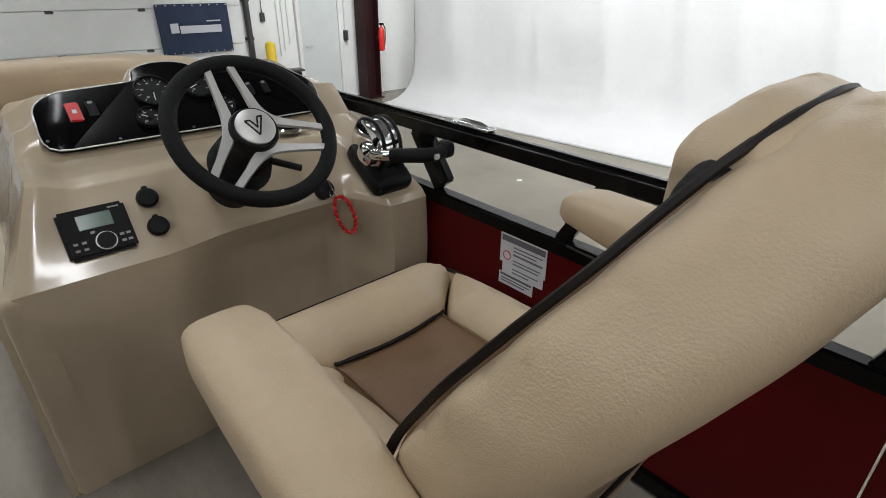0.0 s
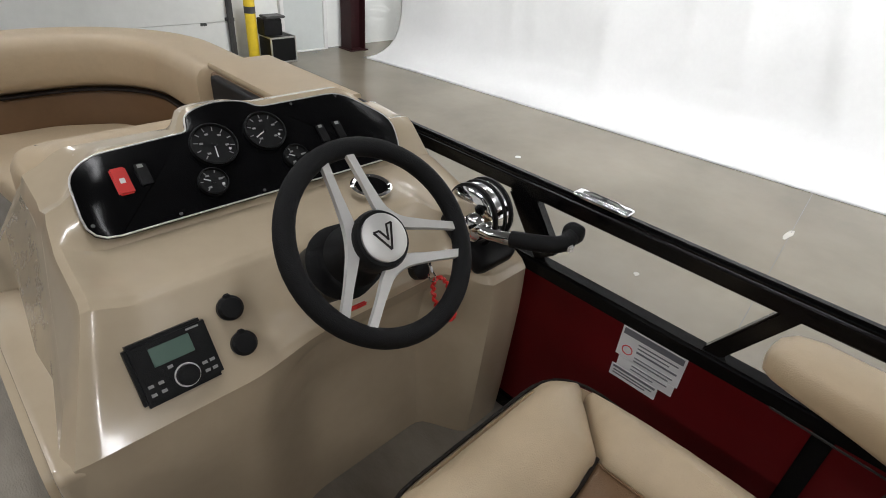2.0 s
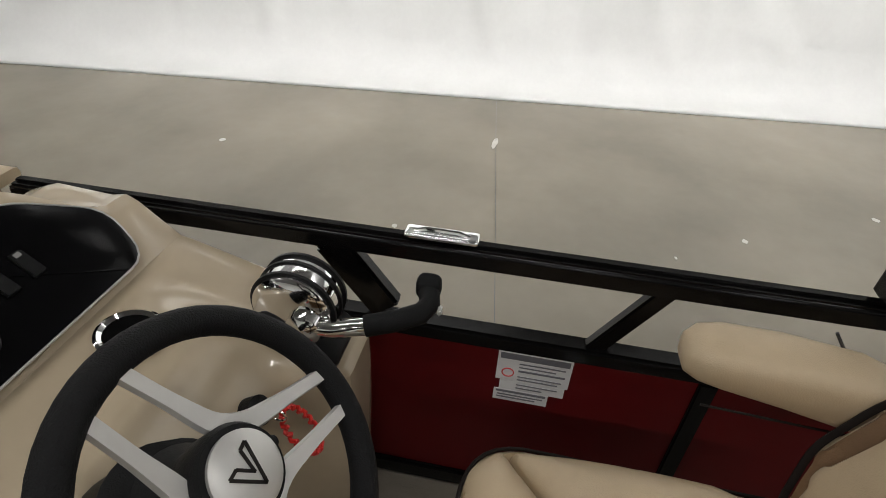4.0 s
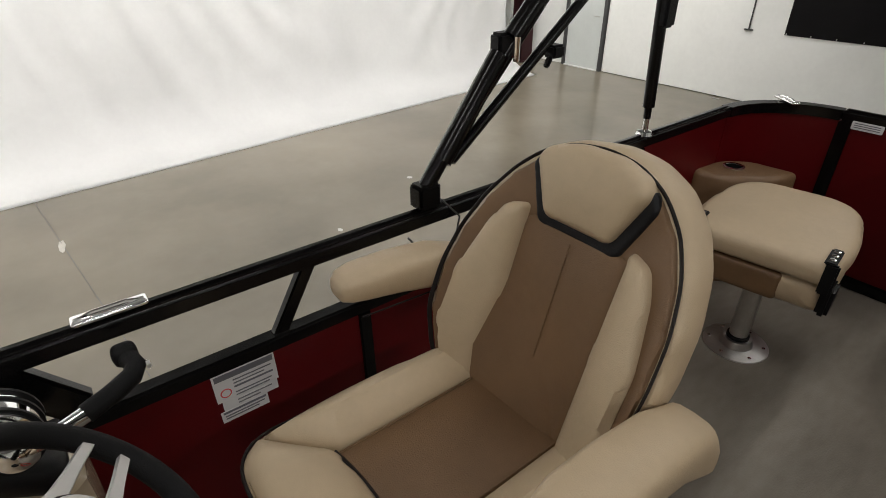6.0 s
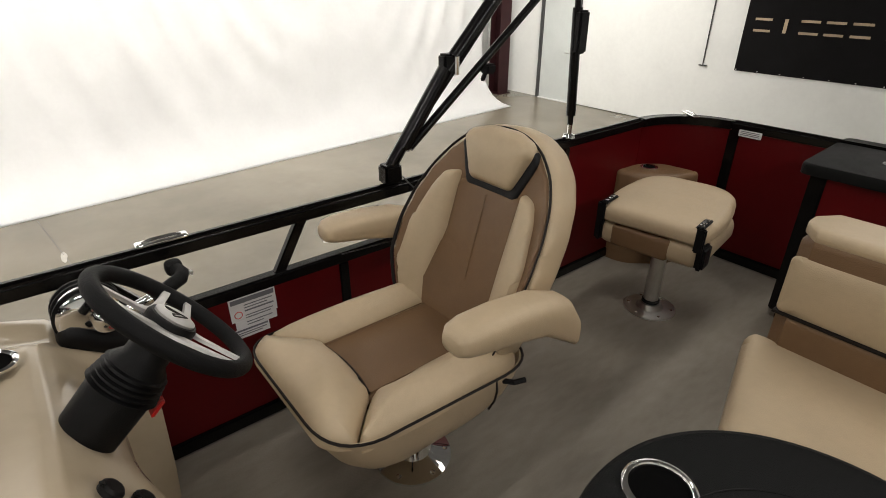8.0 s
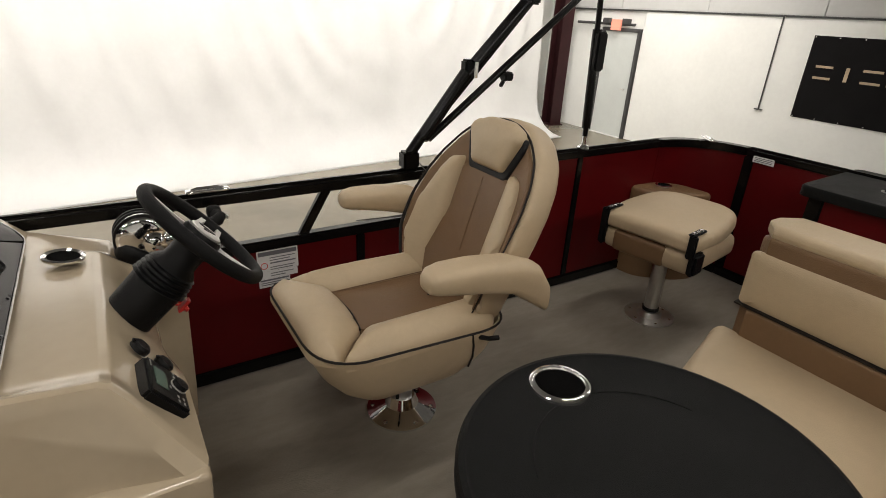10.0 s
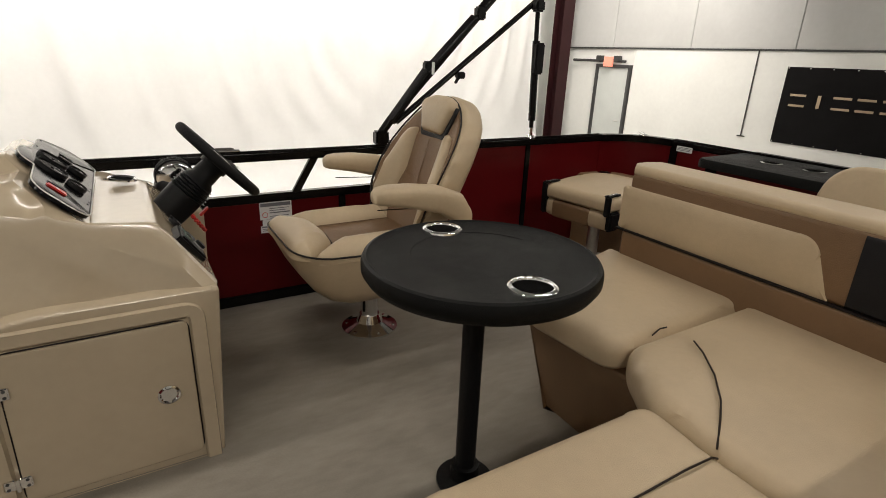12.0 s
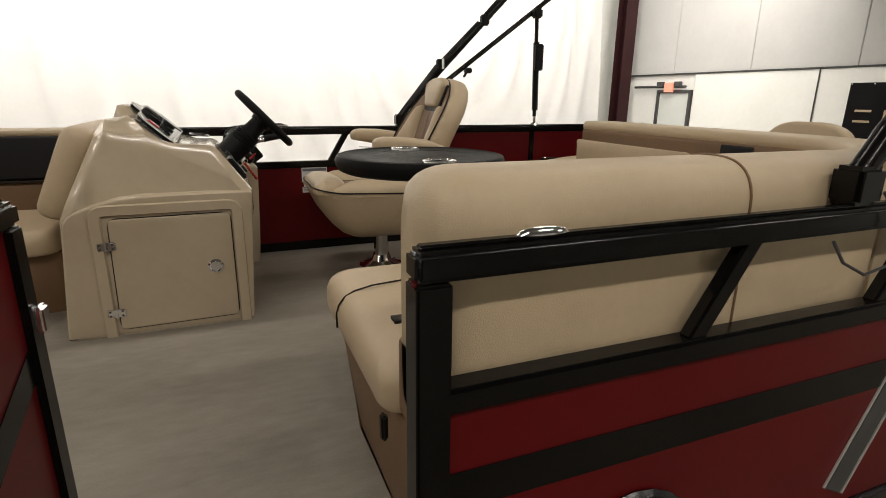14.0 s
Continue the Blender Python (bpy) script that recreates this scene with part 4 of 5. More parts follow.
cdoor = part("door", bm_slab([tuple(p) for p in inset(ccw(door_o), 0.004)], 0.0, 0.008, 0.004, 3), GEL, helm, "beige storage door", m=on_plane((DX - 0.001, 0, 0), (0, -1, 0), (0, 0, 1)) @ Matrix.Diagonal((-1, 1, 1, 1)))
lt = part("latch", bm_lathe([(0, 0), (0.030, 0), (0.030, 0.005), (0.024, 0.008), (0.020, 0.004), (0, 0.004)], 28), CHROME, cdoor, "round chrome latch", m=pose(1.110, 0.258, 0.008))
part("pull", bm_box(-0.005, 0.005, -0.022, 0.022, 0.004, 0.010, 0.002), CHROME, lt)
for z in (0.375, 0.10):
    h = part("hinge", bm_box(1.450, 1.512, z - 0.017, z + 0.017, 0.0085, 0.016, 0.003), CHROME, cdoor, "chrome hinge")
    part("knuckle", bm_rod((1.481, z - 0.019, 0.017), (1.481, z + 0.019, 0.017), 0.006, 10), CHROME, h)
    for yy in (1.460, 1.502):
        for dz in (-0.009, 0.009):
            part("screw", bm_lathe([(0, 0), (0.0042, 0), (0.0042, 0.0015), (0, 0.002)], 8), DARKGREY, h, m=pose(yy, z + dz, 0.0158))

# steering wheel: local x to starboard, y up the rim, z towards the driver
WM = on_plane((0.668, 0.850, 0.812), (1, 0.0, 0), (0, 0.68, 0.733))
wheel = thing("steering_wheel", WM, "black padded steering wheel with silver curved spokes", "steering wheel")
part("rim", bm_tube([(0.157 * math.cos(a), 0.157 * math.sin(a), 0) for a in (2 * math.pi * i / 56 for i in range(56))], 0.0165, 14, True), GRIP, wheel, "soft black rim")


def spoke_arm(a0, a1):
    """A flat arm that leaves the rim at a0, sweeps past the hub and meets the rim again at a1, in degrees."""
    p0 = Vector((math.cos(radians(a0)), math.sin(radians(a0)))) * 0.152
    p1 = Vector((math.cos(radians(a1)), math.sin(radians(a1)))) * 0.152
    mid = radians((a0 + a1) / 2)
    c = Vector((math.cos(mid), math.sin(mid))) * 0.040
    q0, q1 = c.lerp(p0, 0.30), c.lerp(p1, 0.30)
    line = [p0.lerp(q0, i / 6) for i in range(6)] + [q0 * (1 - t) ** 2 + c * 2 * t * (1 - t) + q1 * t * t for t in (i / 8 for i in range(9))] + [q1.lerp(p1, i / 6) for i in range(1, 7)]
    bm = bmesh.new()
    loops = []
    for i, p in enumerate(line):
        d = (line[min(i + 1, len(line) - 1)] - line[max(i - 1, 0)]).normalized()
        n = Vector((-d.y, d.x))
        r = p.length
        z = -0.010 + 0.016 * max(0, (r - 0.05) / 0.10)
        w = 0.0085 + 0.0050 * max(0, 1 - (r - 0.04) / 0.06)
        loops.append([bm.verts.new((p.x + n.x * o, p.y + n.y * o, z + h)) for o, h in ((-w, -0.003), (-w * 0.8, 0.0035), (w * 0.8, 0.0035), (w, -0.003))])
    for a, b in zip(loops, loops[1:]):
        for i in range(4):
            bm.faces.new((a[i - 1], a[i], b[i], b[i - 1]))
    bm.faces.new(loops[0])
    bm.faces.new(loops[-1])
    return bm


for a0, a1 in ((106, 217), (234, 331), (349, 448)):
    part("spoke_arm", spoke_arm(a0, a1), SATIN, wheel, "satin silver curved spoke arm")
part("hub", bm_lathe([(0, -0.035), (0.048, -0.035), (0.050, -0.002), (0.046, 0.006), (0, 0.006)], 36), PLAST, wheel)
cap = part("hub_cap", bm_lathe([(0, 0.0065), (0.040, 0.0065), (0.040, 0.011), (0.034, 0.014), (0, 0.0150)], 36), SATIN, wheel, "round satin silver hub cap")
for a, c in (((-0.019, 0.012), (0.0, -0.022)), ((0.019, 0.019), (0.0, -0.022)), ((-0.008, 0.012), (0.002, -0.006)), ((0.009, 0.018), (0.001, -0.006)), ((-0.019, 0.012), (-0.008, 0.012)), ((0.009, 0.018), (0.019, 0.019))):
    part("mark", bm_bar((a[0], a[1], 0.0150), (c[0], c[1], 0.0150), 0.0032, 0.002, 0, (0, 0, 1)), PIPE, cap)
part("column", bm_lathe([(0.040, -0.035), (0.041, -0.05), (0.042, -0.085), (0.055, -0.100), (0.062, -0.16), (0.058, -0.26)], 28), PLAST, wheel, "ribbed black tilt column")
for i in range(5):
    part("rib", bm_lathe([(0.052 + 0.002 * i, -0.104 - 0.011 * i), (0.062 + 0.002 * i, -0.108 - 0.011 * i), (0.052 + 0.002 * i, -0.112 - 0.011 * i)], 28), PLAST, wheel)
part("tilt_lever", bm_rod((0.05, -0.03, -0.10), (0.11, -0.06, -0.105), 0.008, 10), PLAST, wheel)
part("red_tab", bm_box(-0.012, 0.012, -0.088, -0.08, -0.19, -0.15, 0.003), BRIGHTRED, wheel, "red release tab")

# ignition key with its red coiled lanyard
key = thing("ignition_switch", on_plane((0.885, 0.99, 0.585), (1, 0, 0), (0, 0.5, 0.8)), "black ignition switch with key and red lanyard", "ignition switch")
part("bezel", bm_lathe([(0, -0.02), (0.024, -0.02), (0.024, 0.018), (0.018, 0.022), (0, 0.022)], 24), PLAST, key)
part("key", bm_box(-0.003, 0.003, -0.014, 0.014, 0.022, 0.05, 0.002), CHROME, key)
part("key_ring", bm_tube([(0.0, 0.012 * math.cos(a) - 0.02, 0.04 + 0.012 * math.sin(a)) for a in (2 * math.pi * i / 16 for i in range(16))], 0.0018, 6, True), CHROME, key)
part("lanyard", bm_tube([(0.02 + 0.025 * math.sin(a * 2) + 0.003 * math.cos(a * 40), -0.03 - 0.05 * (1 - math.cos(a * 2)), 0.03 + 0.004 * math.sin(a * 40)) for a in (math.pi * i / 90 for i in range(91))], 0.004, 6), BRIGHTRED, key, "red coiled lanyard")

# throttle: chrome drum on the console's starboard shoulder with a black hand lever
thr = thing("throttle_control", pose(1.055, 0.97, 0.685, 0, 0, 0), "chrome throttle drum with a black lever", "throttle")
d = bm_lathe([(0, -0.05), (0.055, -0.05), (0.068, -0.04), (0.072, 0.0), (0.068, 0.03), (0.05, 0.045), (0.0, 0.05)], 36)
d.transform(Matrix.Rotation(radians(90), 4, "Y"))
part("drum", d, CHROME, thr)
for s in (-0.03, 0.0, 0.022):
    d = bm_lathe([(0.069, s - 0.004), (0.0745, s - 0.003), (0.0745, s + 0.003), (0.069, s + 0.004)], 36)
    d.transform(Matrix.Rotation(radians(90), 4, "Y"))
    part("band", d, PLAST, thr)
part("base", bm_pad(0.065, 0.085, 0.03, 0.025, n=6), PLAST, thr, m=pose(0, 0.0, -0.065, 35, 0, 0))
part("lever_boss", bm_lathe([(0, 0.0), (0.032, 0.0), (0.030, 0.022), (0.018, 0.032), (0, 0.034)], 24), CHROME, thr, m=pose(-0.046, -0.03, -0.01, 0, -90, 0))
part("lever", bm_tube([(-0.055, -0.03, -0.01), (-0.058, -0.08, -0.004), (-0.050, -0.13, 0.006), (-0.034, -0.17, 0.014)], 0.015, 12), CHROME, thr)
part("grip", bm_tube([(-0.050, -0.13, 0.006), (-0.036, -0.175, 0.014), (-0.014, -0.212, 0.018), (0.012, -0.222, 0.018), (0.034, -0.216, 0.020), (0.052, -0.212, 0.021)], 0.018, 14), GRIP, thr, "black rubber grip")
part("grip_end", bm_pad(0.020, 0.022, 0.021, 0.015, n=6), GRIP, thr, m=pose(0.052, -0.212, 0.022))
part("trim_button", bm_box(-0.010, 0.008, -0.245, -0.238, 0.012, 0.026, 0.003), SATIN, thr)


# ---- helm chair ----
def helm_chair(x, y):
    ob = thing("helm_chair", pose(x, y, 0) @ Matrix.Diagonal((1, 1, 0.972, 1)), "tan and brown vinyl helm chair with armrests", "chair")
    part("base_plate", bm_lathe([(0, 0.0), (0.125, 0.0), (0.125, 0.008), (0.10, 0.016), (0.06, 0.035), (0.045, 0.07), (0, 0.07)], 36), CHROME, ob, "polished aluminium pedestal plate")
    part("post", bm_lathe([(0.036, 0.05), (0.036, 0.24), (0.0, 0.24)], 24), ALU, ob, "aluminium pedestal post")
    part("lever", bm_tube([(-0.03, 0.03, 0.21), (-0.06, 0.05, 0.19), (-0.07, 0.055, 0.12)], 0.006, 8), PLAST, ob)
    for i in range(6):
        a = 2 * math.pi * i / 6
        part("bolt", bm_lathe([(0, 0.0), (0.008, 0.0), (0.008, 0.006), (0, 0.008)], 8), CHROME, ob, m=pose(0.105 * math.cos(a), 0.105 * math.sin(a), 0.011))
    # seat shell
    rings = [(0.205, 0.12, 0.10, 0.13, 0.07), (0.212, 0.150, 0.14, 0.185, 0.09), (0.235, 0.176, 0.17, 0.230, 0.10), (0.285, 0.208, 0.20, 0.285, 0.11), (0.345, 0.240, 0.225, 0.335, 0.12), (0.405, 0.262, 0.24, 0.368, 0.13), (0.455, 0.276, 0.25, 0.385, 0.13), (0.462, 0.270, 0.245, 0.379, 0.13), (0.40, 0.250, 0.225, 0.355, 0.12)]
    bm = bmesh.new()
    loops = []
    for z, hw, back, front, rr in rings:
        o = round_poly([(-hw, -back), (hw, -back), (hw * 0.97, front), (-hw * 0.97, front)], rr, 8)
        loops.append([bm.verts.new((p.x, p.y + 0.0, z + 0.035 * max(0, p.y / 0.37) ** 2 * sst(0.22, 0.44, z))) for p in o])
    for a, b in zip(loops, loops[1:]):
        for i in range(len(a)):
            bm.faces.new((a[i - 1], a[i], b[i], b[i - 1]))
    bm.faces.new(loops[0])
    bm.faces.new(loops[-1])
    part("seat_shell", bm, TAN, ob)
    o = round_poly([(-0.275, -0.25), (0.275, -0.25), (0.267, 0.384), (-0.267, 0.384)], 0.13, 8)
    part("piping", bm_tube([(p.x * 1.005, p.y * 1.005, 0.462 + 0.035 * max(0, p.y / 0.37) ** 2) for p in o], 0.0038, 6, True), PIPE, ob)
    for s in (-1, 1):
        part("piping", bm_tube([(s * 0.272, -0.09, 0.458), (s * 0.262, -0.105, 0.405), (s * 0.240, -0.120, 0.345), (s * 0.209, -0.130, 0.285)], 0.0036, 6), PIPE, ob)
    # cushions of the seat
    def pad(name, pts, z0, z1, r, material, crown, rr=0.04):
        return part(name, bm_slab(round_poly(pts, rr, 5), z0, z1, r, 5, crown), material, ob)
    pad("seat_pad", [(-0.135, -0.18), (0.135, -0.18), (0.140, 0.225), (-0.140, 0.225)], 0.44, 0.480, 0.02, BROWN, 0.012, 0.02)
    for s in (-1, 1):
        pts = [(s * 0.124, -0.20), (s * 0.258, -0.20), (s * 0.272, 0.05), (s * 0.270, 0.20), (s * 0.256, 0.322), (s * 0.176, 0.250), (s * 0.130, 0.20)]
        pad("side_bolster", pts, 0.452, 0.520, 0.055, TAN, 0.030, [0.03, 0.05, 0.1, 0.1, 0.03, 0.03, 0.02])
    pad("front_bolster", [(-0.254, 0.326), (-0.174, 0.254), (-0.128, 0.208), (0.0, 0.195), (0.128, 0.208), (0.174, 0.254), (0.254, 0.326), (0.205, 0.386), (-0.205, 0.386)], 0.470, 0.526, 0.052, TAN, 0.030, [0.02, 0.03, 0.02, 0.1, 0.02, 0.03, 0.02, 0.07, 0.07])
    part("piping", bm_tube([(px, 0.212 - 0.014 * math.cos(px * 12), 0.487) for px in (-0.13 + 0.26 * i / 16 for i in range(17))], 0.004, 6), PIPE, ob)
    for s in (-1, 1):
        part("seam", bm_tube([(s * 0.125, -0.18 + 0.39 * i / 8, 0.482) for i in range(9)], 0.0022, 5), BROWN, ob)
    # backrest, built flat and leaned: u across, v up
    BM = on_plane((0, -0.265, 0.40), (1, 0, 0), (0, -0.285, 0.958))   # its normal looks forward and up when flipped
    bk = part("backrest", bend_back(bm_slab(round_poly(back_outline(1.0), 0.02, 2), -0.03, 0.088, 0.045, 6, 0.0001, 0.03)), TAN, ob, "padded tan backrest", m=BM @ Matrix.Rotation(math.pi, 4, "Y"))
    F = 0.086
    def face(name, pts, z1, r, material, crown, rr, label=""):
        return part(name, bend_back(bm_slab(round_poly(pts, rr, 4), F - 0.03, z1, r, 4, crown + 0.0001)), material, bk, label)
    face("back_shell", [(px * 0.93, 0.02 + (py - 0.02) * 0.965) for px, py in back_outline(1.0)], F + 0.006, 0.01, BROWN, 0.0, 0.01, "brown vinyl face")
    face("centre_panel", [(-0.132, 0.03), (0.132, 0.03), (0.130, 0.28), (0.132, 0.475), (-0.132, 0.475), (-0.130, 0.28)], F + 0.014, 0.015, BROWN, 0.012, 0.03, "brown vinyl centre panel")
    for s in (-1, 1):
        face("back_bolster", [(s * 0.128, 0.02), (s * 0.20, 0.03), (s * 0.242, 0.16), (s * 0.240, 0.30), (s * 0.205, 0.430), (s * 0.178, 0.480), (s * 0.128, 0.494), (s * 0.126, 0.28)], F + 0.036, 0.028, TAN, 0.014, 0.016, "tan side bolster")
    part("seam", bend_back(bm_tube([(0, 0.05 + 0.4 * i / 10, F + 0.0262) for i in range(11)], 0.0016, 5)), BROWN, bk)
    face("headrest_border", [(-0.100, 0.458), (0.100, 0.458), (0.152, 0.582), (0.130, 0.610), (-0.130, 0.610), (-0.152, 0.582)], F + 0.016, 0.01, CHAR, 0.0, 0.02, "charcoal V-shaped border")
    face("headrest", [(-0.080, 0.482), (0.080, 0.482), (0.134, 0.598), (0.116, 0.626), (0.05, 0.648), (-0.05, 0.648), (-0.116, 0.626), (-0.134, 0.598)], F + 0.040, 0.022, TAN, 0.016, 0.02, "tan headrest pad")
    part("piping", bend_back(bm_tube([(p.x * 0.955, 0.02 + (p.y - 0.02) * 0.982, F - 0.002) for p in round_poly(back_outline(1.0), 0.03, 3)], 0.0040, 6, True)), PIPE, bk)
    # armrests
    for s in (-1, 1):
        ar = part("armrest", arm_mesh(), TAN, ob, "padded tan armrest", m=pose(s * 0.335, 0.034 if s < 0 else -0.010, 0))
        part("seam", bm_tube([(-s * 0.047, -0.20 + 0.25 * i / 8, 0.640 + 0.015 * (i / 8)) for i in range(9)], 0.0022, 5), PIPE, ar)
    part("recline_lever", bm_tube([(-0.27, -0.12, 0.44), (-0.30, -0.13, 0.45), (-0.31, -0.16, 0.45)], 0.008, 8), PLAST, ob)
    return ob


def bend_back(bm):
    """The sides of the back come forward, more so near the seat."""
    for v in bm.verts:
        v.co.z += (0.052 + 0.115 * max(0.0, 1 - v.co.y / 0.55)) * (abs(v.co.x) / 0.29) ** 2.2
    return bm


def back_outline(k):
    half = [(0.20, 0.0), (0.245, 0.06), (0.283, 0.18), (0.290, 0.30), (0.280, 0.40), (0.252, 0.49), (0.208, 0.565), (0.150, 0.620), (0.08, 0.652), (0.0, 0.662)]
    return [(x, v) for x, v in half] + [(-x, v) for x, v in reversed(half[:-1])]


def arm_mesh():
    """A padded armrest: a soft bar whose rear end turns down to the back."""
    path = [(-0.315, 0.570, 0.030, 0.030), (-0.310, 0.595, 0.046, 0.052), (-0.27, 0.640, 0.052, 0.068), (-0.18, 0.688, 0.055, 0.054), (-0.06, 0.712, 0.056, 0.045), (0.030, 0.722, 0.053, 0.037), (0.066, 0.722, 0.046, 0.031), (0.084, 0.718, 0.032, 0.022), (0.090, 0.717, 0.013, 0.009)]
    bm = bmesh.new()
    loops = []
    pts = []
    for (a, b) in zip(path, path[1:]):
        for i in range(3):
            t = i / 3
            pts.append(tuple(a[k] + (b[k] - a[k]) * t for k in range(4)))
    pts.append(path[-1])
    for y, z, w, h in pts:
        loops.append([bm.verts.new((w * (abs(math.cos(a)) ** 0.6) * (1 if math.cos(a) > 0 else -1), y, z + h * (abs(math.sin(a)) ** 0.6) * (1 if math.sin(a) > 0 else -1))) for a in (2 * math.pi * i / 20 for i in range(20))])
    for a, b in zip(loops, loops[1:]):
        for i in range(20):
            bm.faces.new((a[i - 1], a[i], b[i], b[i - 1]))
    bm.faces.new(loops[0])
    bm.faces.new(loops[-1])
    return bm


helm_chair(0.725, 0.270)


# ---- table ----
tb = thing("table", pose(-0.309, 0.404, 0, 0, 0, -3.4) @ Matrix.Diagonal((0.98, 0.98, 0.974, 1)), "round black moulded table with two cup holders", "table")
part("tabletop", bm_lathe([(0, 0.690), (0.275, 0.690), (0.29, 0.697), (0.301, 0.715), (0.301, 0.736), (0.296, 0.746), (0.287, 0.749), (0.279, 0.7445), (0.15, 0.744), (0, 0.744)], 72), TABLE, tb)
part("ridge", bm_tube([(0.18 * math.cos(radians(a)), 0.18 * math.sin(radians(a)), 0.7435) for a in range(-70, 71, 7)], 0.002, 6), TABLE, tb)
for sx in (-0.219, 0.219):
    c = part("cup_holder", bm_lathe([(0.043, 0.742), (0.043, 0.748), (0.046, 0.752), (0.051, 0.752), (0.056, 0.749), (0.057, 0.744), (0.045, 0.742)], 36), CHROME, tb, "chrome cup holder ring", m=pose(sx, 0.0, 0))
    part("shade_disc", bm_lathe([(0.0435, 0.747), (0.043, 0.7455), (0.0, 0.7455)], 28), WELLSHADE, c)
part("post", bm_lathe([(0.030, 0.0), (0.030, 0.695)], 24), PLAST, tb, m=pose(0.03, -0.01, 0))
part("socket", bm_lathe([(0, 0.0), (0.085, 0.0), (0.085, 0.008), (0.045, 0.02), (0.042, 0.06), (0.030, 0.062)], 28), PLAST, tb, m=pose(0.03, -0.01, 0))
part("top_bracket", bm_box(-0.09, 0.13, -0.08, 0.08, 0.668, 0.694, 0.006), PLAST, tb)
part("knob", bm_lathe([(0, 0), (0.022, 0), (0.022, 0.03), (0, 0.032)], 14), PLAST, tb, m=pose(-0.03, 0.03, 0.03, 0, -90, 0))


# ---- aft L-shaped lounge ----

SZ = 0.475
lounge = thing("corner_lounge", pose(0, 0.025, 0) @ Matrix.Diagonal((1, 1, 0.975, 1)), "L-shaped tan and brown vinyl lounge", "lounge seat")
for pts, d in (([(0.12, -0.71), (-0.05, 0.0), (-0.60, 0.0), (-1.40, -0.2), (-1.40, -0.71)], 0.09), ([(-0.71, 0.0), (-0.71, 0.77), (-1.44, 0.77), (-1.44, -0.70), (-0.71, -0.70)], 0.05)):
    part("base", bm_slab(round_poly(pts, 0.05, 4), 0.0, 0.378 - d * 0.02, 0.01, 3, 0.0, 0.0, d), BROWN, lounge, "brown moulded base")


def seat(pts, split, label, rr):
    """A seat cushion whose front roll is set off by a dark seam line."""
    ob = part("seat_cushion", bm_slab(round_poly(pts, rr, 6), 0.378, SZ, 0.045, 6, 0.016, 0.02), TAN, lounge, label)
    part("piping", bm_tube(split, 0.0024, 6), SEAM, ob)
    return ob


seat([(0.15, -0.60), (-0.06, 0.06), (-0.475, 0.03), (-0.455, -0.60)], [(-0.47, -0.12, SZ - 0.006), (-0.462, -0.16, SZ + 0.002), (-0.455, -0.20, SZ - 0.006)], "tan vinyl seat cushion beside the table", [0.06, 0.12, 0.08, 0.03])
seat([(-0.462, -0.60), (-0.475, -0.02), (-0.53, 0.04), (-0.66, 0.125), (-0.88, 0.155), (-1.30, 0.16), (-1.30, -0.60)],
     [(-0.565, -0.17, SZ + 0.012), (-0.62, -0.13, SZ + 0.016), (-0.70, -0.06, SZ + 0.016), (-0.77, 0.02, SZ + 0.014), (-0.81, 0.08, SZ + 0.008), (-0.85, 0.145, SZ - 0.012)], "tan vinyl corner seat cushion with a dark seam", [0.03, 0.06, 0.08, 0.05, 0.02, 0.03, 0.05])
seat([(-0.665, 0.14), (-0.875, 0.165), (-1.30, 0.17), (-1.30, 0.80), (-0.665, 0.80)],
     [(-0.868, 0.17, SZ - 0.012), (-0.872, 0.20, SZ + 0.006), (-0.875, 0.28, SZ + 0.015), (-0.88, 0.62, SZ + 0.016), (-0.885, 0.71, SZ + 0.012), (-0.888, 0.755, SZ + 0.004), (-0.890, 0.780, SZ - 0.008), (-0.892, 0.796, SZ - 0.028), (-0.893, 0.802, SZ - 0.05), (-0.893, 0.802, SZ - 0.085)], "tan vinyl seat cushion with a front roll", [0.07, 0.02, 0.03, 0.06, 0.10])

path_back = dense([(0.09, -0.64), (-0.90, -0.64)] + arc(-0.95, -0.22, 0.42, 270, 180, 12) + [(-1.37, -0.18), (-1.37, 0.78)], 0.04)


def soft(o0, o1, z0, z1, r, n=4):
    """A rounded profile of (out, z)."""
    return [(p.x, p.y) for p in round_poly([(o0, z0), (o1, z0), (o1, z1), (o0, z1)], r, n)]


def sub(path, s0, s1):
    """The stretch of a path between two lengths along it."""
    out, d = [], 0.0
    for a, b in zip(path, path[1:]):
        if s0 - 1e-6 <= d <= s1 + 1e-6:
            out.append(a)
        d += (Vector(b) - Vector(a)).length
    if s1 >= d:
        out.append(path[-1])
    return out


# out is to the right of the way: here towards the lounge's inner side
lb = part("backrest", bm_sweep(soft(-0.05, 0.086, 0.40, 0.576, 0.022), path_back, cap_round=0.03), BROWN, lounge, "brown vinyl backrest with tan pads")
part("shell", bm_sweep(soft(-0.07, 0.078, 0.574, 0.815, 0.025), sub(path_back, 0.0, 1.72), cap_round=0.05), BROWN, lb, "brown vinyl upper shell")
part("top_roll", bm_sweep(soft(-0.094, 0.077, 0.797, 0.842, 0.022), sub(path_back, 0.0, 1.72), cap_round=0.05), TAN, lb, "tan vinyl top roll")
part("back_cover", bm_sweep(soft(-0.092, -0.035, 0.38, 0.815, 0.025), sub(path_back, 0.0, 1.72), cap_round=0.05), TAN, lb, "tan vinyl rear cover")
part("piping", bm_sweep(soft(0.06, 0.0870, 0.572, 0.5785, 0.002, 2), path_back), PIPE, lb)
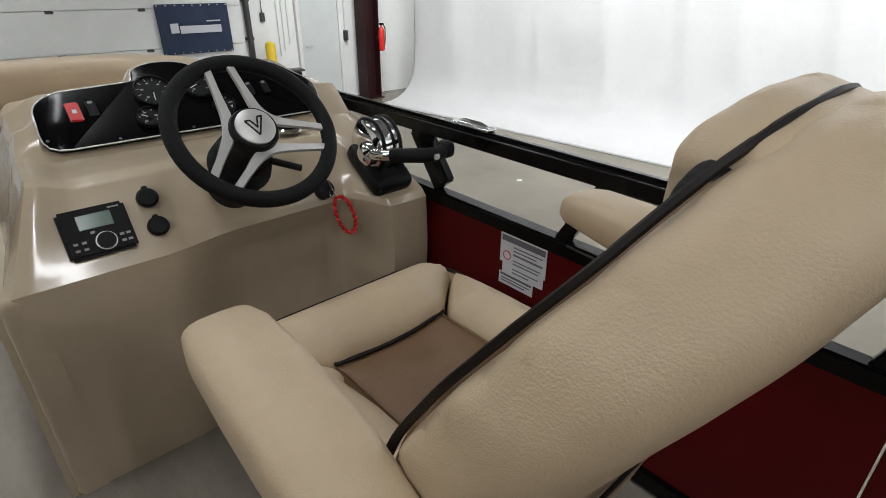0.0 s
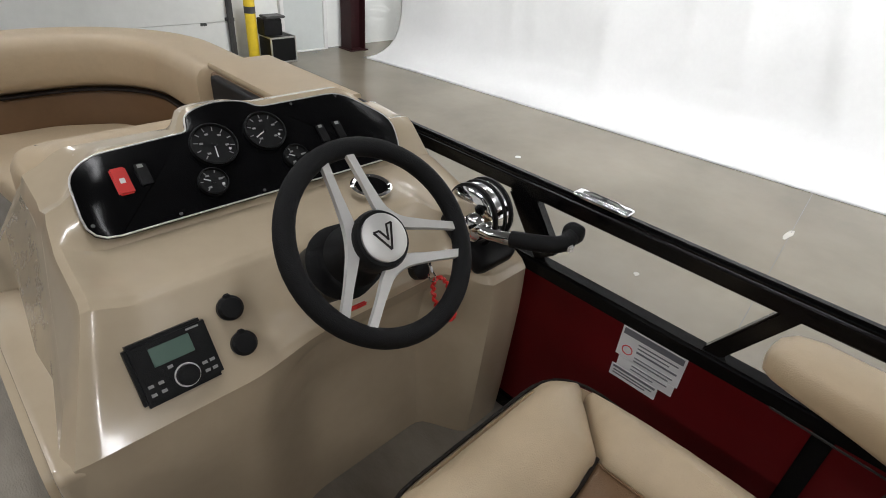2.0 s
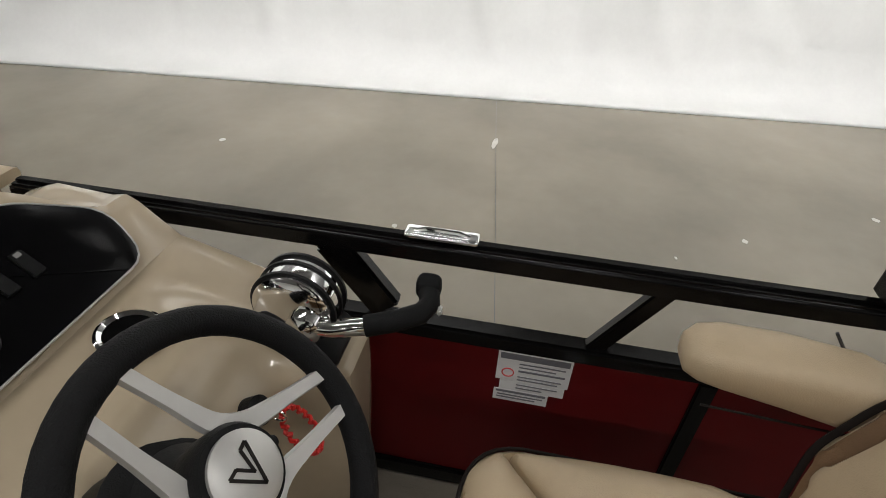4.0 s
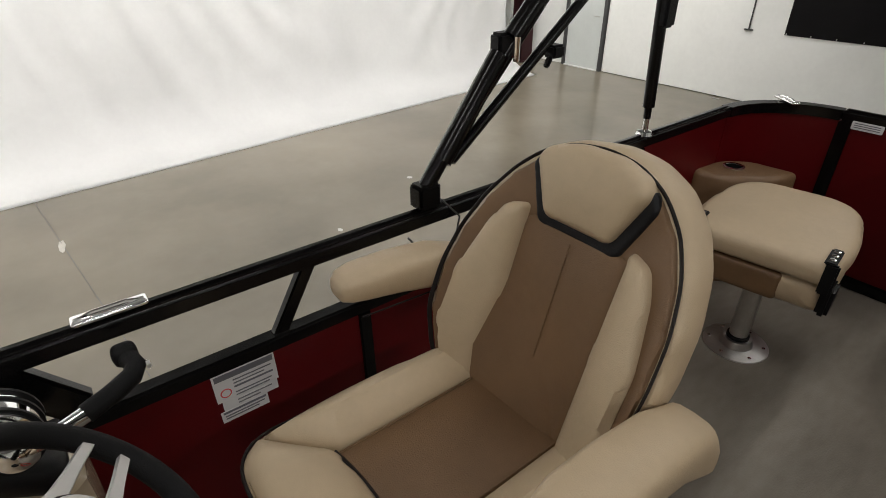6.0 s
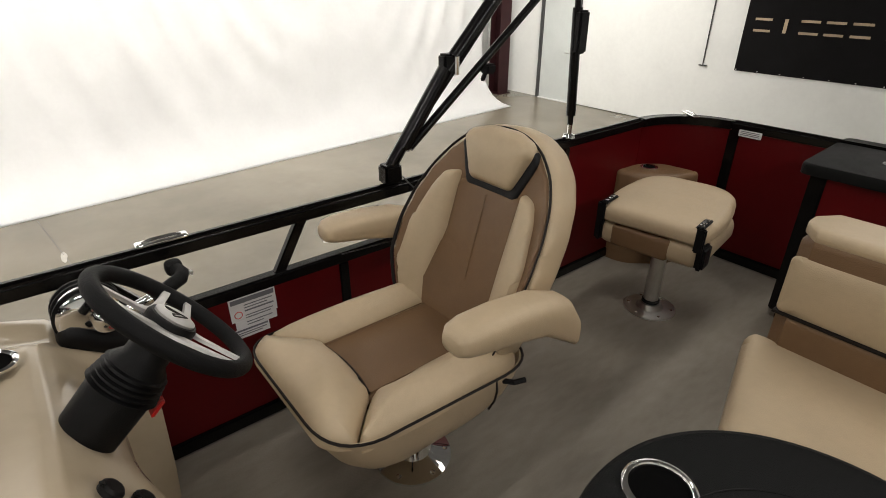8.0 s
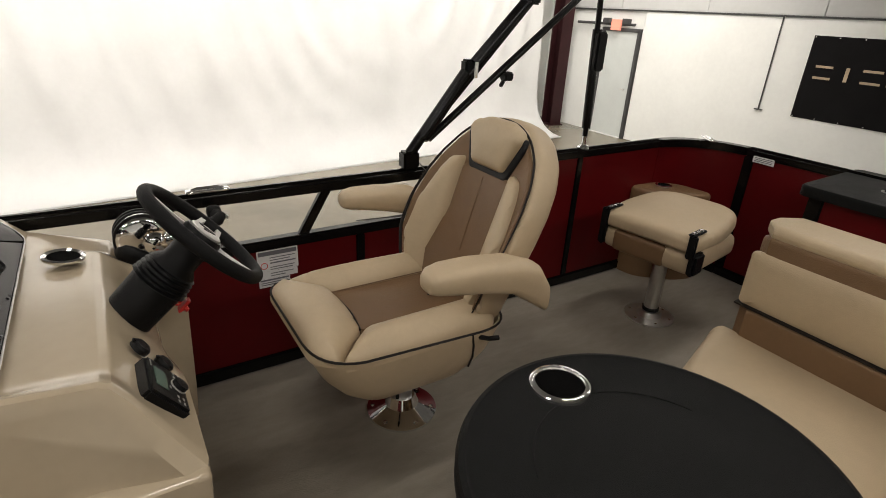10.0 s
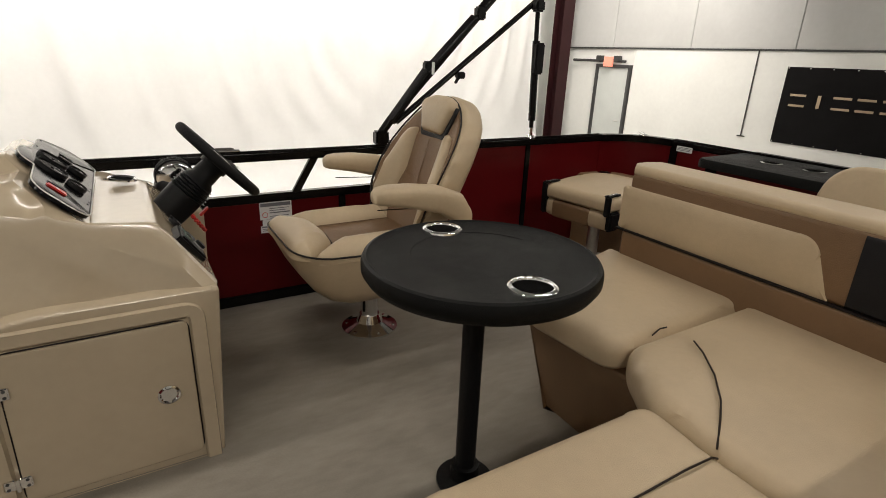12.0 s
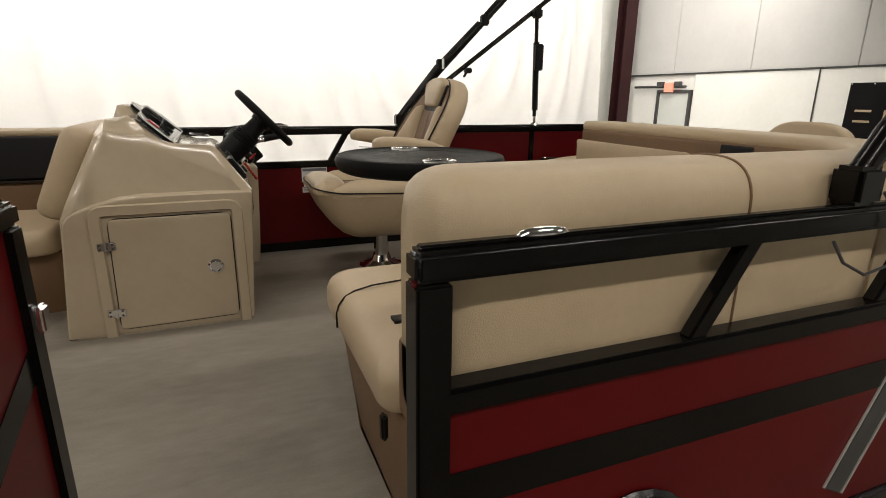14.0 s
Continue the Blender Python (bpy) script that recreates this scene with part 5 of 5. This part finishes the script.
# the tan pad lies nearly flush in the shell; its far end leans and has a round upper corner
pad_o = round_poly([(0.085, 0.580), (0.085, 0.756), (-0.625, 0.756), (-0.690, 0.580)], [0.02, 0.02, 0.05, 0.004], 6)
part("face_pad", bm_slab([(-p.x, p.y) for p in pad_o], 0.0, 0.013, 0.008, 4, 0.003), TAN, lb, "tan inset face pad", m=on_plane((0, -0.64 + 0.072, 0), (-1, 0, 0), (0, 0, 1)))
part("accent_pad", bm_sweep(soft(0.0, 0.0815, 0.580, 0.800, 0.012), sub(path_back, 0.80, 0.97)), CHAR, lb, "charcoal accent panel")
part("corner_pad", bm_sweep(soft(0.0, 0.084, 0.580, 0.800, 0.03), sub(path_back, 0.99, 1.66), cap_round=0.03), TAN, lb, "tan corner pad")
part("side_cushion", bm_sweep(soft(-0.098, 0.084, 0.40, 0.848, 0.080, 9), dense(sub(path_back, 1.66, 3.0), 0.012), cap_round=0.075), TAN, lb, "soft tan back cushion")
part("seam", bm_tube([(-1.37 + o, 0.20, z) for o, z in [(p[0], p[1]) for p in soft(-0.0985, 0.0845, 0.3995, 0.8485, 0.080, 8)]], 0.0028, 6, True), BROWN, lb, "stitched seam between two back cushions")
part("strap", bm_box(-1.33, -1.31, 0.800, 0.812, 0.36, 0.41, 0.004), PIPE, lb, "black pull strap")


# ---- fishing seats ----
def fishing_seat(x, y, rz, folded=True):
    ob = thing("fishing_seat", pose(x, y, 0, 0, 0, rz) @ Matrix.Diagonal((1, 1, 0.905, 1)), "tan folding fishing seat on an aluminium pedestal" if folded else "tan fishing seat with its back up", "seat", "aft fishing seats")
    part("base_plate", bm_lathe([(0, 0), (0.115, 0), (0.115, 0.006), (0.06, 0.012), (0.05, 0.04), (0, 0.04)], 36), ALU, ob, "round aluminium floor plate")
    for i in range(6):
        a = 2 * math.pi * i / 6 + 0.3
        part("bolt", bm_lathe([(0, 0), (0.007, 0), (0.007, 0.005), (0, 0.006)], 8), CHROME, ob, m=pose(0.095 * math.cos(a), 0.095 * math.sin(a), 0.0075))
    part("post", bm_lathe([(0.033, 0.04), (0.033, 0.37), (0.0, 0.37)], 24), ALU, ob, "aluminium post")
    part("collar", bm_lathe([(0.033, 0.04), (0.040, 0.042), (0.040, 0.055), (0.033, 0.058)], 24), PLAST, ob)
    part("swivel", bm_box(-0.09, 0.09, -0.09, 0.09, 0.365, 0.39, 0.006), PLAST, ob)
    part("seat_pad", bm_pad(0.225, 0.215, 0.062, 0.045, 0.0), TAN, ob, m=pose(0, -0.01, 0.452))
    part("front_band", bm_pad(0.125, 0.02, 0.054, 0.018, 0.0, 6), BROWN, ob, "brown vinyl front band", m=pose(0.03, 0.1915, 0.450))
    o = round_poly([(-0.215, 0.215), (0.215, 0.215), (0.245, 0.02), (0.20, -0.285), (-0.20, -0.285), (-0.245, 0.02)], [0.03, 0.03, 0.15, 0.17, 0.17, 0.15], 8)
    bm = bm_slab(o, 0.0, 0.082, 0.035, 5, 0.018, 0.02)
    if folded:
        part("backrest", bm, TAN, ob, "folded tan backrest", m=pose(0, 0, 0.522, -3.5, 0, 0))
    else:
        part("backrest", bm, TAN, ob, "raised tan backrest", m=pose(0, -0.20, 0.645, 100, 0, 0) @ Matrix.Rotation(math.pi, 4, "Z"))
    for s in (-1, 1):
        hg = part("hinge", bm_box(s * 0.196 - 0.016, s * 0.196 + 0.016, 0.115, 0.222, 0.598, 0.609, 0.004), PLAST, ob, "black plastic hinge")
        part("hinge_plate", bm_box(s * 0.205 - 0.018, s * 0.205 + 0.018, 0.208, 0.224, 0.49, 0.604, 0.005), PLAST, hg)
        part("hinge_bracket", bm_box(s * 0.215 - 0.020, s * 0.215 + 0.014, 0.130, 0.218, 0.405, 0.512, 0.010), PLAST, hg)
        for yy in (0.135, 0.165, 0.195):
            part("screw", bm_lathe([(0, 0.608), (0.0095, 0.608), (0.0085, 0.611), (0, 0.613)], 12), CHROME, hg, m=pose(s * 0.196, yy, 0))
    return ob


fishing_seat(0.735, -1.11, 9)
fishing_seat(-0.43, -1.12, -4, False)

# corner armrest box with a cup holder
cb = thing("corner_cup_box", pose(1.05, -1.53, 0.0) @ Matrix.Diagonal((1, 1, 0.95, 1)), "brown moulded corner box with a cup holder", "cup box")
part("body", bm_slab(round_poly([(-0.16, -0.16), (0.05, -0.14), (0.14, -0.04), (0.155, 0.16), (0.02, 0.14), (-0.12, -0.02)], 0.05, 5), 0.0, 0.53, 0.025, 4), BROWN, cb)
c = part("cup_ring", bm_lathe([(0.032, 0.502), (0.044, 0.502), (0.044, 0.508), (0.034, 0.51)], 28), CHROME, cb, m=pose(0.05, 0.0, 0.03))
part("shade_disc", bm_lathe([(0.034, 0.505), (0, 0.5045)], 20), WELLSHADE, c)

# aft live-well cabinet with black counter
fc = thing("aft_cabinet", None, "dark red aft cabinet with a black counter", "cabinet")
part("side_panel", bm_box(-0.42, 0.34, -1.83, -1.46, 0.05, 0.69, 0.004), RED, fc)
part("kick", bm_box(-0.41, 0.33, -1.82, -1.47, 0.0, 0.048, 0.004), BLACK, fc)
part("post", bm_box(0.30, 0.36, -1.49, -1.45, 0.05, 0.69, 0.006), BLACK, fc)
part("counter", bm_slab(round_poly([(-0.55, -1.99), (0.42, -1.99), (0.40, -1.42), (-0.55, -1.42)], 0.05, 5), 0.69, 0.735, 0.012, 4), TABLE, fc, "black moulded counter")
for x in (0.137, -0.066):
    c = part("cup_holder", bm_lathe([(0.036, 0.735), (0.050, 0.735), (0.050, 0.741), (0.040, 0.743)], 28), CHROME, fc, m=pose(x, -1.645, 0))
    part("shade_disc", bm_lathe([(0.038, 0.739), (0, 0.7385)], 20), WELLSHADE, c)
part("latch", bm_box(0.345, 0.37, -1.70, -1.66, 0.22, 0.32, 0.006), CHROME, fc, "chrome latch")

# ---- bow lounge ----
path_bow = dense([(1.08, 1.66), (1.08, 2.55)] + arc(0.64, 2.60, 0.44, 0, 90, 12) + [(0.33, 3.04)], 0.04)
# out is to the right of the way: outwards, so the inner face has minus
bow = thing("bow_lounge", Matrix.Diagonal((1, 1, 0.94, 1)), "curved tan and brown vinyl bow lounge", "lounge seat")
bl = part("backrest", bm_sweep(soft(-0.10, 0.06, 0.33, 0.548, 0.03), path_bow, cap_round=0.02), BROWN, bow, "brown vinyl backrest with a tan roll")
part("upper_roll", bm_sweep(soft(-0.12, 0.13, 0.548, 0.775, 0.07), sub(path_bow, 0.56, 5), cap_round=0.03), TAN, bl, "tan vinyl roll")
part("shell", bm_sweep(soft(-0.10, 0.13, 0.548, 0.772, 0.02), sub(path_bow, 0.0, 0.58), cap_round=0.02), BROWN, bl, "brown vinyl shell")
part("top_cap", bm_sweep(soft(-0.088, 0.155, 0.770, 0.797, 0.01, 2), sub(path_bow, 0.0, 0.60)), TAN, bl)
part("accent_pad", bm_sweep(soft(-0.118, 0.0, 0.558, 0.7695, 0.012), sub(path_bow, 0.03, 0.50)), CHAR, bl, "charcoal accent panel")
part("piping", bm_sweep(soft(-0.122, -0.09, 0.542, 0.553, 0.004, 2), path_bow), PIPE, bl)
part("rear_cover", bm_sweep(soft(0.055, 0.10, 0.38, 0.70, 0.02), path_bow), TAN, bl)
seat_bow = [(0.46, 1.72), (1.02, 1.72), (1.02, 2.50), (0.86, 2.86), (0.62, 2.97), (0.32, 2.97), (0.32, 2.60)]
part("seat_cushion", bm_slab(round_poly(seat_bow, 0.07, 5), 0.29, 0.402, 0.05, 6, 0.012, 0.02), TAN, bow)
part("base", bm_slab(round_poly([(0.52, 1.70), (1.06, 1.70), (1.06, 2.95), (0.36, 2.95), (0.36, 2.60)], 0.05, 4), 0.0, 0.29, 0.01, 2, 0, 0, 0.03), BROWN, bow)
be = part("end_cushion", bm_pad(0.36, 0.065, 0.20, 0.06, 0, 8), TAN, bow, "upright tan end cushion", m=pose(0.66, 1.615, 0.66, 22, 0, 0))
part("piping", bm_tube([(p.x, 0.035, p.y) for p in round_poly([(-0.345, -0.185), (0.345, -0.185), (0.345, 0.185), (-0.345, 0.185)], 0.06, 6)], 0.004, 6, True), PIPE, be)
